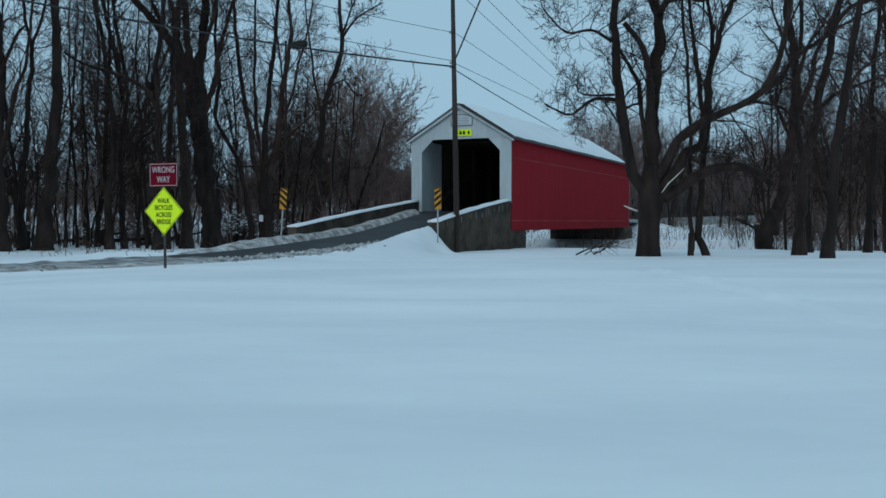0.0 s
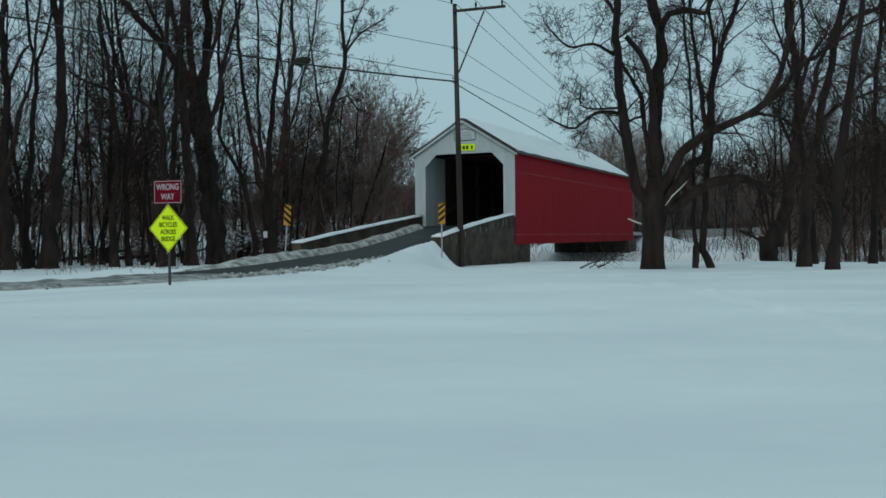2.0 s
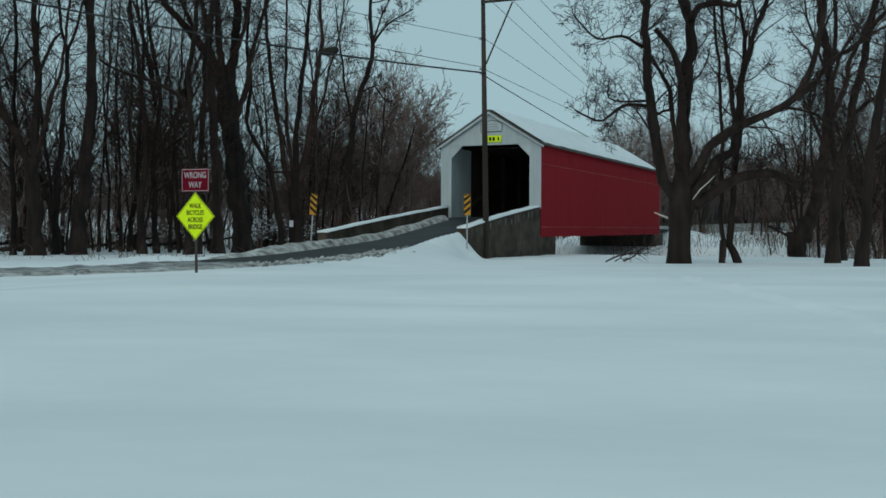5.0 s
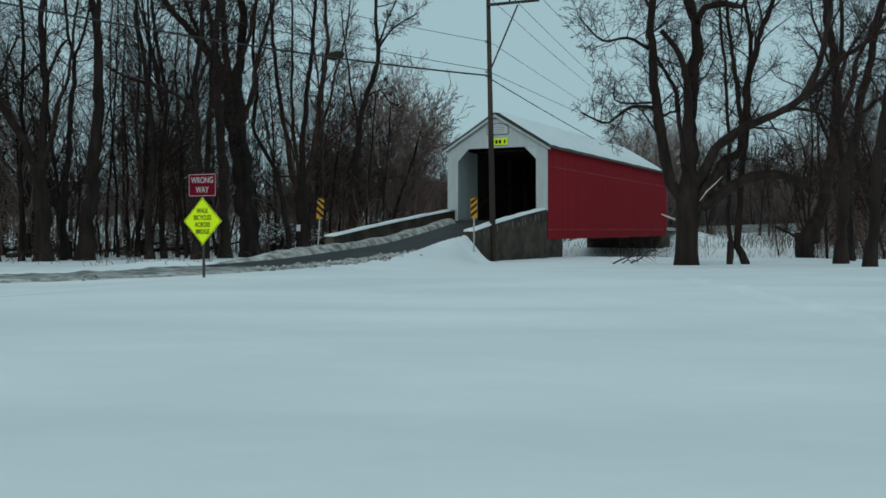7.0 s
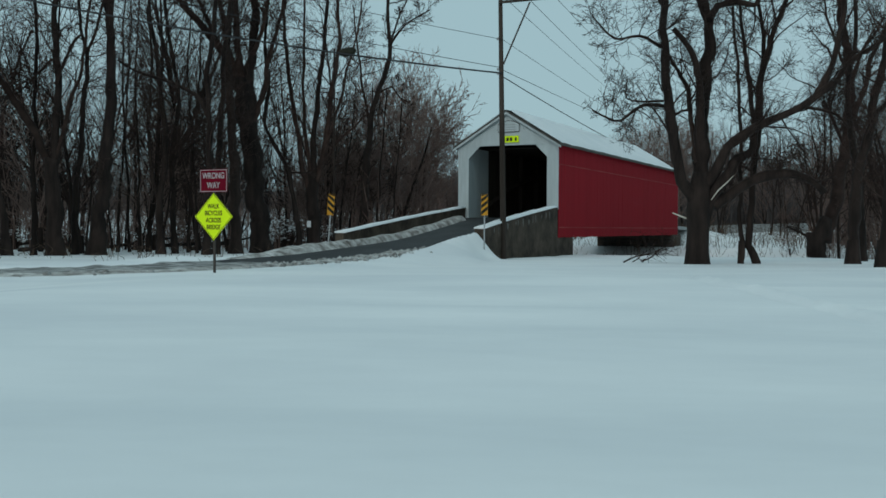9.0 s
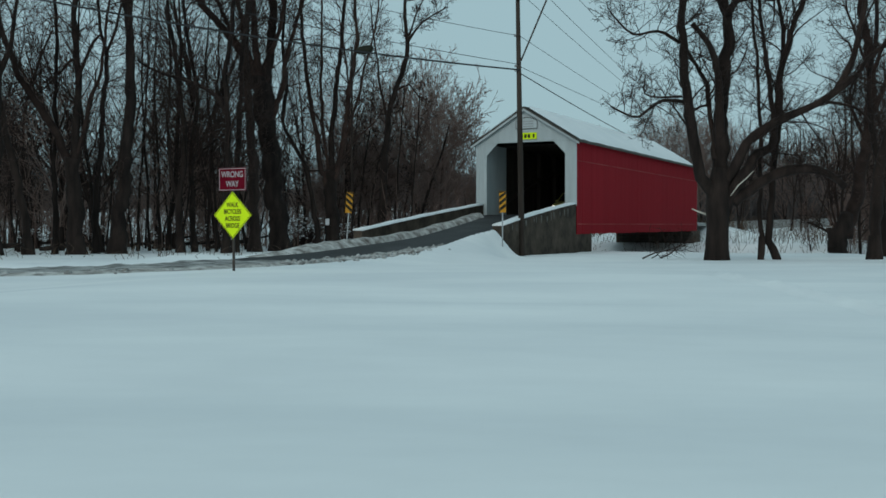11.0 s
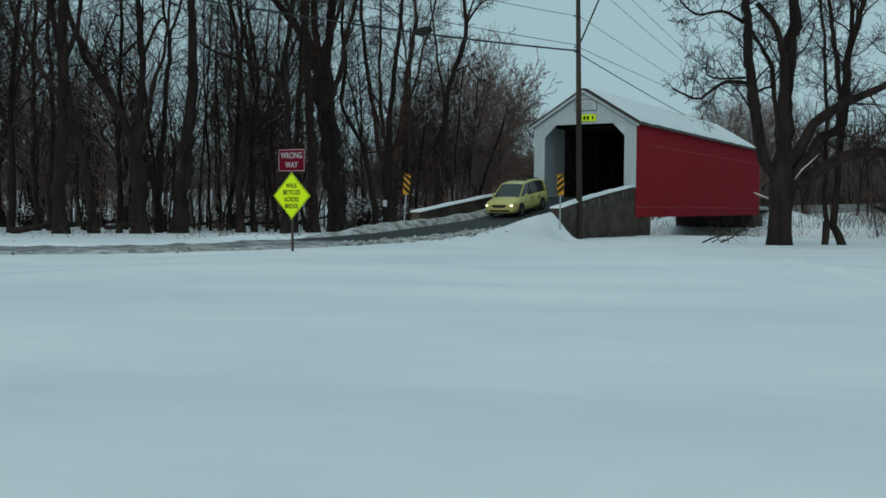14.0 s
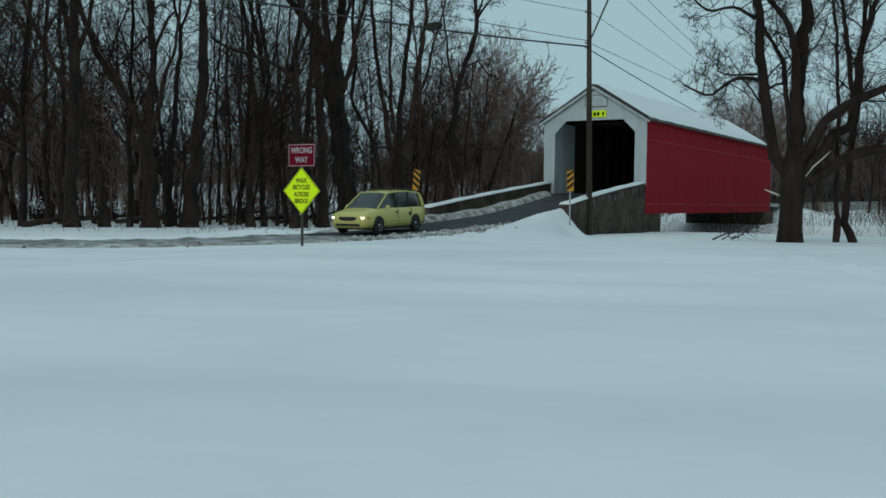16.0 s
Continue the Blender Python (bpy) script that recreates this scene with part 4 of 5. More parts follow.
def build_edge_trees():
    stemmed(95, 472, 46.5, "bare tree forking low into a wide V beside the road", [
        ([(95, 472), (93, 400), (88, 340), (88, 300)], 0.40, 0.34, 0, 2),
        ([(90, 320), (95, 230), (95, 140), (88, 60), (92, -20), (90, -120)], 0.22, 0.10, 8, 2.2),
        ([(84, 315), (62, 255), (32, 215), (0, 165), (-30, 90), (-52, 10), (-70, -80)], 0.22, 0.09, 8, 2.4),
        ([(96, 170), (112, 125), (124, 90), (136, 76)], 0.10, 0.06, 2, 1.2),
        ([(90, 125), (60, 150), (25, 180), (-10, 195)], 0.07, 0.03, 4, 1.5),
        ([(96, 300), (112, 240), (122, 190), (140, 140), (150, 60), (160, -40)], 0.10, 0.05, 6, 1.8)], 41, WOOD)
    stemmed(166, 468, 47.5, "tall straight bare tree with a stout leaning foot", [
        ([(166, 468), (174, 390), (186, 300), (193, 200), (195, 100), (190, 40), (180, 0), (172, -80)], 0.42, 0.13, 6, 2.2),
        ([(193, 110), (197, 40), (204, -20), (210, -100)], 0.14, 0.08, 5, 2.0)], 42, WOOD)
    stemmed(129, 470, 48, "slim bare tree forking high up into a Y", [
        ([(129, 470), (133, 360), (142, 250), (149, 150), (152, 112)], 0.18, 0.10, 4, 1.6),
        ([(152, 115), (143, 70), (140, 10), (130, -80)], 0.09, 0.05, 5, 1.6),
        ([(152, 115), (170, 65), (186, 0), (196, -70)], 0.08, 0.04, 5, 1.6)], 51, WOOD)
    stemmed(56, 472, 47, "thin straight bare tree beside the forked one", [
        ([(56, 472), (57, 330), (60, 180), (63, 70), (58, -20), (62, -120)], 0.14, 0.06, 9, 1.8)], 52, WOOD)
    stemmed(10, 478, 45, "bare tree leaning back into the wood", [
        ([(10, 478), (0, 400), (-18, 310), (-38, 220), (-60, 110), (-75, 0), (-90, -120)], 0.22, 0.09, 9, 2.2)], 53, WOOD)
    stemmed(-54, 482, 43, "heavy dark bare tree with rising limbs", [
        ([(-54, 482), (-58, 400), (-50, 300), (-48, 190), (-44, 80), (-50, -30), (-46, -140)], 0.34, 0.14, 8, 2.4),
        ([(-47, 180), (-20, 100), (-6, 30), (10, -60)], 0.14, 0.06, 7, 2.2),
        ([(-49, 240), (-90, 170), (-120, 100), (-150, 0)], 0.14, 0.06, 7, 2.2)], 54, WOOD)
    stemmed(-100, 466, 49, "slender straight bare tree deep in snow", [
        ([(-100, 466), (-102, 350), (-104, 200), (-98, 60), (-106, -80)], 0.16, 0.07, 9, 2.0)], 55, WOOD)
    stemmed(-75, 464, 51, "slender bare tree with a slight bend", [
        ([(-75, 464), (-73, 350), (-68, 220), (-76, 80), (-70, -60)], 0.17, 0.07, 9, 2.0)], 56, WOOD)
    stemmed(283, 466, 50, "bare tree of two crooked stems", [
        ([(283, 466), (278, 390), (289, 300), (286, 220), (276, 130), (264, 40), (256, -70)], 0.20, 0.07, 9, 2.0),
        ([(281, 400), (268, 330), (262, 230), (270, 130), (262, 30)], 0.10, 0.05, 6, 1.8)], 57, WOOD)
    stemmed(307, 466, 51, "bare tree with low snag limbs reaching sideways", [
        ([(307, 466), (303, 380), (302, 290), (314, 190), (300, 110), (288, 0), (292, -90)], 0.16, 0.06, 7, 2.0),
        ([(303, 300), (325, 282), (352, 260), (372, 248)], 0.07, 0.05, 2, 1.2),
        ([(305, 358), (325, 342), (350, 320)], 0.06, 0.045, 1, 1.0)], 58, WOOD)
    for x, top, r, seed in ((205, 225, 0.09, 61), (226, 214, 0.08, 62), (244, 238, 0.10, 63), (330, 352, 0.09, 64), (346, 330, 0.08, 65)):
        stemmed(x, 460, 53, "thin crooked bare young tree", [
            ([(x, 460), (x + 0.2 * (top - x), 350), (x + 0.7 * (top - x), 220), (top, 120), (top + 8, -20)], r, 0.035, 8, 1.7)], seed, WOOD)
    stemmed(362, 468, 49, "dark straight bare tree standing by the road sign", [
        ([(362, 468), (364, 370), (368, 260), (366, 150), (378, 50), (374, -60)], 0.21, 0.08, 8, 2.2),
        ([(368, 230), (345, 190), (300, 165), (245, 148), (212, 128)], 0.13, 0.05, 6, 1.8)], 59, WOOD)
    stemmed(379, 466, 50, "dark bare tree close beside another trunk", [
        ([(379, 466), (382, 370), (388, 260), (392, 150), (402, 40), (408, -70)], 0.20, 0.08, 8, 2.2)], 60, WOOD)
    stemmed(414, 462, 51.5, "bare tree with a sturdy straight trunk", [
        ([(414, 462), (414, 380), (410, 290), (404, 200), (398, 110), (404, 20), (396, -90)], 0.34, 0.12, 8, 2.4)], 66, WOOD)
    stemmed(460, 455, 54, "huge bare tree with a broad fan of rising limbs", [
        ([(460, 455), (454, 380), (446, 320), (438, 250), (430, 190), (424, 150)], 0.56, 0.50, 0, 3),
        ([(436, 235), (438, 140), (446, 60), (444, -40), (452, -150)], 0.34, 0.13, 8, 2.8),
        ([(424, 170), (402, 118), (376, 82), (340, 38), (300, -10), (262, -60)], 0.30, 0.11, 8, 2.6),
        ([(420, 170), (402, 100), (390, 30), (372, -60)], 0.22, 0.1, 8, 2.6),
        ([(428, 160), (418, 80), (414, 0), (410, -100)], 0.24, 0.1, 8, 2.6),
        ([(444, 230), (464, 165), (472, 100), (492, 30), (510, -60)], 0.17, 0.07, 8, 2.4),
        ([(404, 118), (372, 60), (345, 0), (318, -70)], 0.15, 0.07, 7, 2.4),
        ([(442, 110), (462, 60), (474, 10), (496, -50)], 0.14, 0.06, 7, 2.2)], 43, WOOD)
    stemmed(634, 428, 60, "bare tree with a leaning twisted upper stem", [
        ([(634, 428), (642, 330), (648, 250), (654, 195), (666, 148), (679, 115), (684, 70), (680, 10), (684, -60)], 0.30, 0.09, 7, 1.6),
        ([(684, 72), (702, 44), (730, 22), (758, 8)], 0.085, 0.035, 5, 1.2),
        ([(684, 74), (698, 30), (712, 0), (730, -40)], 0.07, 0.03, 5, 1.2),
        ([(668, 150), (690, 140), (705, 158), (722, 168)], 0.06, 0.03, 3, 1.0),
        ([(652, 215), (640, 150), (632, 80), (622, 0)], 0.09, 0.04, 6, 1.8)], 44, WOOD)
    stemmed(553, 440, 56, "cluster of bare stems rising from one foot", [
        ([(553, 440), (550, 370), (550, 300)], 0.42, 0.32, 0, 2),
        ([(552, 330), (553, 240), (560, 140), (572, 40), (580, -50)], 0.20, 0.08, 8, 2.0),
        ([(545, 350), (528, 260), (515, 180), (504, 100), (498, 10), (492, -80)], 0.18, 0.07, 8, 2.0),
        ([(557, 320), (573, 250), (583, 160), (595, 70), (592, -10), (600, -90)], 0.19, 0.07, 8, 2.0),
        ([(548, 320), (538, 230), (532, 140), (536, 40), (528, -60)], 0.12, 0.05, 8, 1.8),
        ([(570, 280), (600, 240), (632, 212), (650, 180)], 0.08, 0.035, 6, 1.4),
        ([(560, 290), (590, 200), (612, 110), (632, 30), (640, -40)], 0.10, 0.04, 8, 1.8)], 45, WOOD)
    stemmed(530, 440, 55, "bare tree bowed outward beside the stem cluster", [
        ([(530, 440), (518, 360), (508, 300), (486, 250), (466, 212), (472, 150), (466, 70), (474, -30)], 0.17, 0.06, 9, 2.0)], 46, WOOD)
    for x, top, r, seed in ((598, 622, 0.09, 71), (616, 652, 0.10, 72), (662, 676, 0.08, 73), (690, 704, 0.07, 74), (575, 600, 0.07, 75)):
        stemmed(x, 424, 63, "slender bare young tree behind the parapet", [
            ([(x, 424), (x + 3, 350), (0.5 * (x + top), 270), (top, 190), (top + 4, 120)], r, 0.03, 8, 1.8)], seed, WOOD)


build_edge_trees()


def build_right_trees():
    rnd = random.Random(9)
    stemmed(1308, 478, 38, "thin straight bare sapling beside the old tree", [
        ([(1308, 478), (1307, 380), (1306, 280), (1302, 150), (1292, 50), (1286, -60)], 0.10, 0.04, 7, 1.5)], 81, HERO)
    stemmed(1334, 478, 38, "slim bare tree with a kinked foot", [
        ([(1340, 474), (1328, 462), (1320, 446), (1320, 425), (1327, 370), (1329, 310), (1335, 265), (1340, 180), (1344, 90), (1338, 0), (1344, -90)], 0.16, 0.05, 7, 1.6)], 82, HERO, False)
    # the stout hollow bole farther back, its stems sprouting from the broken top
    stemmed(1446, 460, 52, "stout old tree with a broken knobbly bole", [
        ([(1446, 460), (1449, 430), (1447, 405), (1446, 385), (1452, 362), (1458, 345)], 0.58, 0.40, 0, 2),
        ([(1440, 405), (1434, 385), (1430, 368)], 0.40, 0.22, 0, 1),
        ([(1456, 385), (1474, 320), (1486, 260), (1495, 200), (1500, 130), (1497, 60), (1488, -10), (1480, -100)], 0.40, 0.16, 7, 2.4),
        ([(1502, 165), (1522, 120), (1532, 70), (1556, 20), (1580, -40)], 0.17, 0.07, 7, 2.2),
        ([(1500, 100), (1515, 60), (1540, 25), (1566, -20)], 0.12, 0.05, 6, 2.0),
        ([(1494, 100), (1478, 50), (1462, 0), (1450, -60)], 0.10, 0.04, 6, 2.0),
        ([(1492, 225), (1476, 180), (1466, 140), (1478, 90)], 0.12, 0.05, 5, 1.6),
        ([(1440, 380), (1430, 320), (1424, 260), (1415, 210)], 0.08, 0.03, 7, 1.6),
        ([(1444, 375), (1440, 300), (1446, 240), (1436, 190)], 0.08, 0.03, 7, 1.6),
        ([(1436, 385), (1418, 370), (1392, 358)], 0.10, 0.04, 3, 1.2)], 83, WOOD)
    stemmed(1506, 482, 36.5, "tall dark bare tree leaning away from the field", [
        ([(1506, 482), (1507, 400), (1513, 330), (1528, 258), (1541, 190), (1554, 120), (1571, 50), (1584, 0), (1600, -100)], 0.24, 0.10, 6, 2.0),
        ([(1542, 215), (1566, 195), (1592, 182), (1656, 158)], 0.09, 0.04, 6, 1.5),
        ([(1566, 70), (1590, 40), (1640, 22), (1690, 20)], 0.10, 0.04, 6, 1.6)], 84, HERO)
    stemmed(1523, 477, 39.5, "bare tree standing close behind another trunk", [
        ([(1523, 477), (1521, 400), (1512, 320), (1500, 250), (1494, 170), (1506, 80), (1500, -20)], 0.17, 0.07, 6, 1.8)], 85, HERO)
    stemmed(1558, 494, 31.5, "slender bare tree with a slight lean in snow", [
        ([(1558, 494), (1560, 424), (1568, 354), (1578, 274), (1589, 194), (1603, 104), (1613, 24), (1620, -90)], 0.20, 0.08, 6, 1.8),
        ([(1580, 285), (1606, 265), (1650, 250), (1700, 240)], 0.06, 0.03, 5, 1.4),
        ([(1590, 190), (1620, 150), (1660, 120)], 0.06, 0.03, 5, 1.4)], 86, HERO)
    stemmed(1478, 462, 57, "thin bare tree beside the broken bole", [
        ([(1478, 462), (1480, 380), (1474, 290), (1464, 200), (1470, 110)], 0.11, 0.04, 7, 1.6)], 87, WOOD)
    stemmed(1632, 474, 41, "dark bare tree with drooping twigs over the snow", [
        ([(1632, 474), (1634, 380), (1642, 270), (1638, 150), (1650, 30), (1646, -80)], 0.17, 0.07, 8, 2.0)], 88, HERO)
    # fallen branch on the snow
    px, py = place_t8(1145, 39)
    s = [Shape(), Shape()]
    grow(s, rnd, (-1.0, 0, 0.05), Vector((1, 0.2, 0.12)).normalized(), 2.1, 0.035, 1, HERO[:4])
    grow(s, rnd, (-0.3, 0, 0.08), Vector((1, -0.2, 0.35)).normalized(), 1.8, 0.03, 1, HERO[:4])
    grow(s, rnd, (-0.6, 0.2, 0.06), Vector((1, 0.4, 0.25)).normalized(), 1.6, 0.025, 1, HERO[:4])
    single("fallen_branch", s[1], TWIG, "bare fallen branch lying on the snow", "branch", m=pose(px, py, gz(px, py)))


build_right_trees()


def build_brush():
    rnd = random.Random(31)
    # thicket of thin stems deep in the wood
    s = Shape()
    for k in range(5200):
        x, dep = (rnd.uniform(-520, 800), rnd.uniform(57, 120)) if k % 5 else (rnd.uniform(1430, 1850), rnd.uniform(54, 110))
        px, py = place_t8(x, dep)
        z, h = gz(px, py) - 0.1, rnd.uniform(0.8, 6.0) * (1 if rnd.random() < 0.4 else 0.45)
        lx, ly = rnd.gauss(0, 0.12) * h, rnd.gauss(0, 0.12) * h
        r = rnd.uniform(0.012, 0.035)
        s.tube([(px, py, z), (px + lx * 0.4, py + ly * 0.4, z + h * 0.5), (px + lx, py + ly, z + h)], [r, r * 0.8, r * 0.3], 3)
        for j in range(3):
            f = rnd.uniform(0.3, 0.9)
            bx, by, bz = px + lx * f, py + ly * f, z + h * f
            s.tube([(bx, by, bz), (bx + rnd.gauss(0, 0.35) * h * 0.4, by + rnd.gauss(0, 0.3), bz + rnd.uniform(0.1, 0.3) * h)], [r * 0.6, r * 0.25], 3)
    single("undergrowth", s, UNDER, "dense thicket of bare stems in the wood", "undergrowth", kind="stuff")
    # dry weeds on the far bank
    s = Shape()
    for k in range(3000):
        x, dep = rnd.uniform(1000, 1800), rnd.uniform(57, 118)
        px, py = place_t8(x, dep)
        z, h = gz(px, py) - 0.05, rnd.uniform(0.4, 1.5)
        s.tube([(px, py, z), (px + rnd.gauss(0, 0.2) * h, py, z + h * 0.6), (px + rnd.gauss(0, 0.4) * h, py + rnd.gauss(0, 0.2), z + h)], [0.02, 0.015, 0.006], 3)
    for k in range(170):
        px, py = place_t8(rnd.uniform(-260, 500), rnd.gauss(44, 4.0))
        z, h = gz(px, py) - 0.05, 0.1 + 0.6 * rnd.random() ** 2
        s.tube([(px, py, z), (px + rnd.gauss(0, 0.2) * h, py, z + h * 0.6), (px + rnd.gauss(0, 0.5) * h, py + rnd.gauss(0, 0.2), z + h)], [0.016, 0.012, 0.006], 3)
    single("dry_weeds", s, BRUSH, "dry brown weeds and canes poking through snow", "weeds", kind="stuff")
    # far woods along the skyline
    s = Shape()
    for k in range(2900):
        a, dep = rnd.uniform(-0.75, 0.85), rnd.uniform(112, 260)
        if a < -0.12 and k % 2:
            continue
        px, py = dep * a, dep
        z, h = gz(px, py) - 0.3, rnd.uniform(6, 13)
        r = rnd.uniform(0.06, 0.16)
        s.tube([(px, py, z), (px + rnd.gauss(0, 0.4), py, z + h)], [r, r * 0.3], 3)
        for j in range(7):
            f = rnd.uniform(0.25, 0.95)
            bx, bz = px, z + h * f
            for g in range(2):
                s.tube([(bx, py, bz), (bx + rnd.gauss(0, 1.1), py + rnd.gauss(0, 0.5), bz + rnd.uniform(0.6, 2.2))], [r * 0.5, r * 0.3], 3)
    for k in range(2600):
        a, dep = rnd.uniform(0.10, 0.62), rnd.uniform(122, 150)
        px, py = dep * a, dep
        z, h, r = gz(px, py) - 0.2, rnd.uniform(1.5, 4.5), rnd.uniform(0.05, 0.09)
        for j in range(4):
            s.tube([(px, py, z), (px + rnd.gauss(0, 0.5), py, z + h * 0.5), (px + rnd.gauss(0, 1.0), py + rnd.gauss(0, 0.5), z + h * rnd.uniform(0.7, 1.1))], [r, r * 0.8, r * 0.4], 3)
    single("far_woods", s, FARTWIG, "distant hazy bare woods on the rise", "woods", kind="stuff")


build_brush()


def snowy_shrub(x, dep, height, wide, n, seed):
    """A low shrub whose twigs carry clumps of snow."""
    rnd = random.Random(seed)
    px, py = place_t8(x, dep)
    t = thing("shrub", "low bare shrub with clumps of snow on its twigs", "shrub", pose(px, py, gz(px, py)), group="snowy shrubs")
    s, c = Shape(), Shape()
    for k in range(n):
        a, q = rnd.uniform(0, 6.28), rnd.uniform(0.3, 1)
        tip = Vector((math.cos(a) * wide * q, math.sin(a) * wide * q * 0.6, height * rnd.uniform(0.25, 1.0) * (1.15 - 0.4 * q)))
        mid = tip * 0.5 + Vector((0, 0, height * 0.12))
        s.tube([(tip.x * 0.1, tip.y * 0.1, -0.1), mid, tip], [0.03, 0.02, 0.008], 3)
        for j in range(2):
            p = mid.lerp(tip, rnd.uniform(0.2, 1.0))
            r, m = rnd.uniform(0.03, 0.085), len(c.v)
            for u, v, w in ((1.4, 0, 0), (0, 1, 0), (-1.4, 0, 0), (0, -1, 0), (0, 0, 0.8), (0, 0, -0.4)):
                c.v.append((p.x + u * r * rnd.uniform(.7, 1.3), p.y + v * r * rnd.uniform(.7, 1.3), p.z + 0.03 + w * r))
            c.f += [tuple(m + i for i in f) for f in ((0, 1, 4), (1, 2, 4), (2, 3, 4), (3, 0, 4), (1, 0, 5), (2, 1, 5), (3, 2, 5), (0, 3, 5))]
    tagged(part("twig_mass", s, TWIG, t), kind="stuff")
    tagged(part("snow_cover", c, SNOW_ROOF, t, smooth=True), "white snow clumps", kind="stuff")


for spot in ((505, 61, 2.4, 1.6, 70, 1), (480, 64, 1.8, 1.4, 45, 2), (262, 60, 1.5, 1.3, 40, 3), (120, 62, 1.6, 1.5, 45, 4), (20, 60, 1.5, 1.4, 40, 5), (-120, 58, 1.6, 1.5, 40, 6), (330, 63, 1.6, 1.3, 40, 7), (578, 62, 2.0, 1.0, 40, 8)):
    snowy_shrub(*spot)


def build_ridge():
    """The low wooded ridge that closes the view, a long uneven mound."""
    s = Shape()
    n = 160
    for i in range(n + 1):
        a = radians(-62 + 124 * i / n)
        top = 15 + 7 * noise.noise((i * 0.06, 1.3, 0)) + 2.2 * noise.noise((i * 0.5, 4.3, 0)) + 6 * max(0, math.sin(a * 1.2 - 0.2))
        top *= 0.5 + 0.5 * float(smooth(-0.22, -0.07, a))
        for d, z in ((330, -1), (345, top * 0.55), (365, top), (420, top * 0.9), (480, -2)):
            s.v.append((math.sin(a) * d, math.cos(a) * d, z + 6 + rndz(i, d)))
    for i in range(n):
        for j in range(4):
            q = i * 5 + j
            s.f.append((q, q + 1, q + 6, q + 5))
    single("backdrop", s, HILL, "low hazy wooded ridge in the distance", "hill", kind="structure", smooth=True)


def rndz(i, d):
    return 0.9 * noise.noise((i * 1.7, d * 0.1, 7))


build_ridge()


def build_lamp():
    px, py = place_t8(588, 47)
    z = gz(px, py)
    t = thing("street_lamp", "dark cobra-head street lamp on a wooden pole among trees", "street lamp", pose(px, py, z - 0.5, 0, 0, 2.47))
    h = 10.2 - z + 0.5
    part("shaft", Shape().tube([(0, 0, 0), (0, 0, h)], [0.055, 0.045], 10, True), BARK, t, smooth=True)
    part("arm", Shape().tube([(0, -0.05, h - 0.35), (0.2, -0.05, h - 0.2), (0.5, -0.05, h - 0.15)], [0.03, 0.03, 0.03], 6), DARKSTEEL, t)
    part("lamp_head", Shape().tube([(0.22, -0.05, h - 0.26), (0.32, -0.05, h - 0.2), (0.6, -0.05, h - 0.17), (0.92, -0.05, h - 0.1), (1.05, -0.05, h - 0.06)], [0.06, 0.16, 0.22, 0.19, 0.06], 10, True), SIGNBLACK, t, "dark oval lamp head", smooth=True)
    px, py = place_t8(546, 55.2)
    single("notice", Shape().box(-0.11, 0.11, -0.01, 0.01, -0.18, 0.18), PAPER, "small pale notice fixed to a trunk", "notice", m=pose(px, py - 0.4, 1.78, 0, 0, 3))
    rnd = random.Random(15)
    for x, dep, ln, r, ang in ((-150, 43, 3.5, 0.16, 8), (30, 55, 5, 0.14, -12), (230, 58, 6, 0.13, 10), (160, 60, 5, 0.12, -6), (330, 57, 4, 0.1, 15), (-40, 60, 5, 0.13, 4), (1290, 60, 4, 0.14, -10)):
        px, py = place_t8(x, dep)
        s = Shape().tube([(0, 0, 0.1), (ln * 0.4, 0.1, 0.25 + 0.1 * rnd.random()), (ln, 0.3, 0.5 + 0.4 * rnd.random())], [r, r * 0.85, r * 0.5], 8, True)
        single("fallen_log", s, BARK, "dark fallen log lying in the snowy wood", "log", m=pose(px, py, gz(px, py), 0, 0, ang), smooth=True, group="fallen logs")


build_lamp()


# ---- the yellow minivan ----
def lathe(profile, sides=20):
    """A round body about the x axis from (x, radius) pairs."""
    s = Shape()
    for x, r in profile:
        for k in range(sides):
            a = 6.28319 * k / sides
            s.v.append((x, r * math.cos(a), r * math.sin(a)))
    n = len(profile)
    for i in range(n - 1):
        for k in range(sides):
            q, w = i * sides + k, i * sides + (k + 1) % sides
            s.f.append((q, w, w + sides, q + sides))
    return s


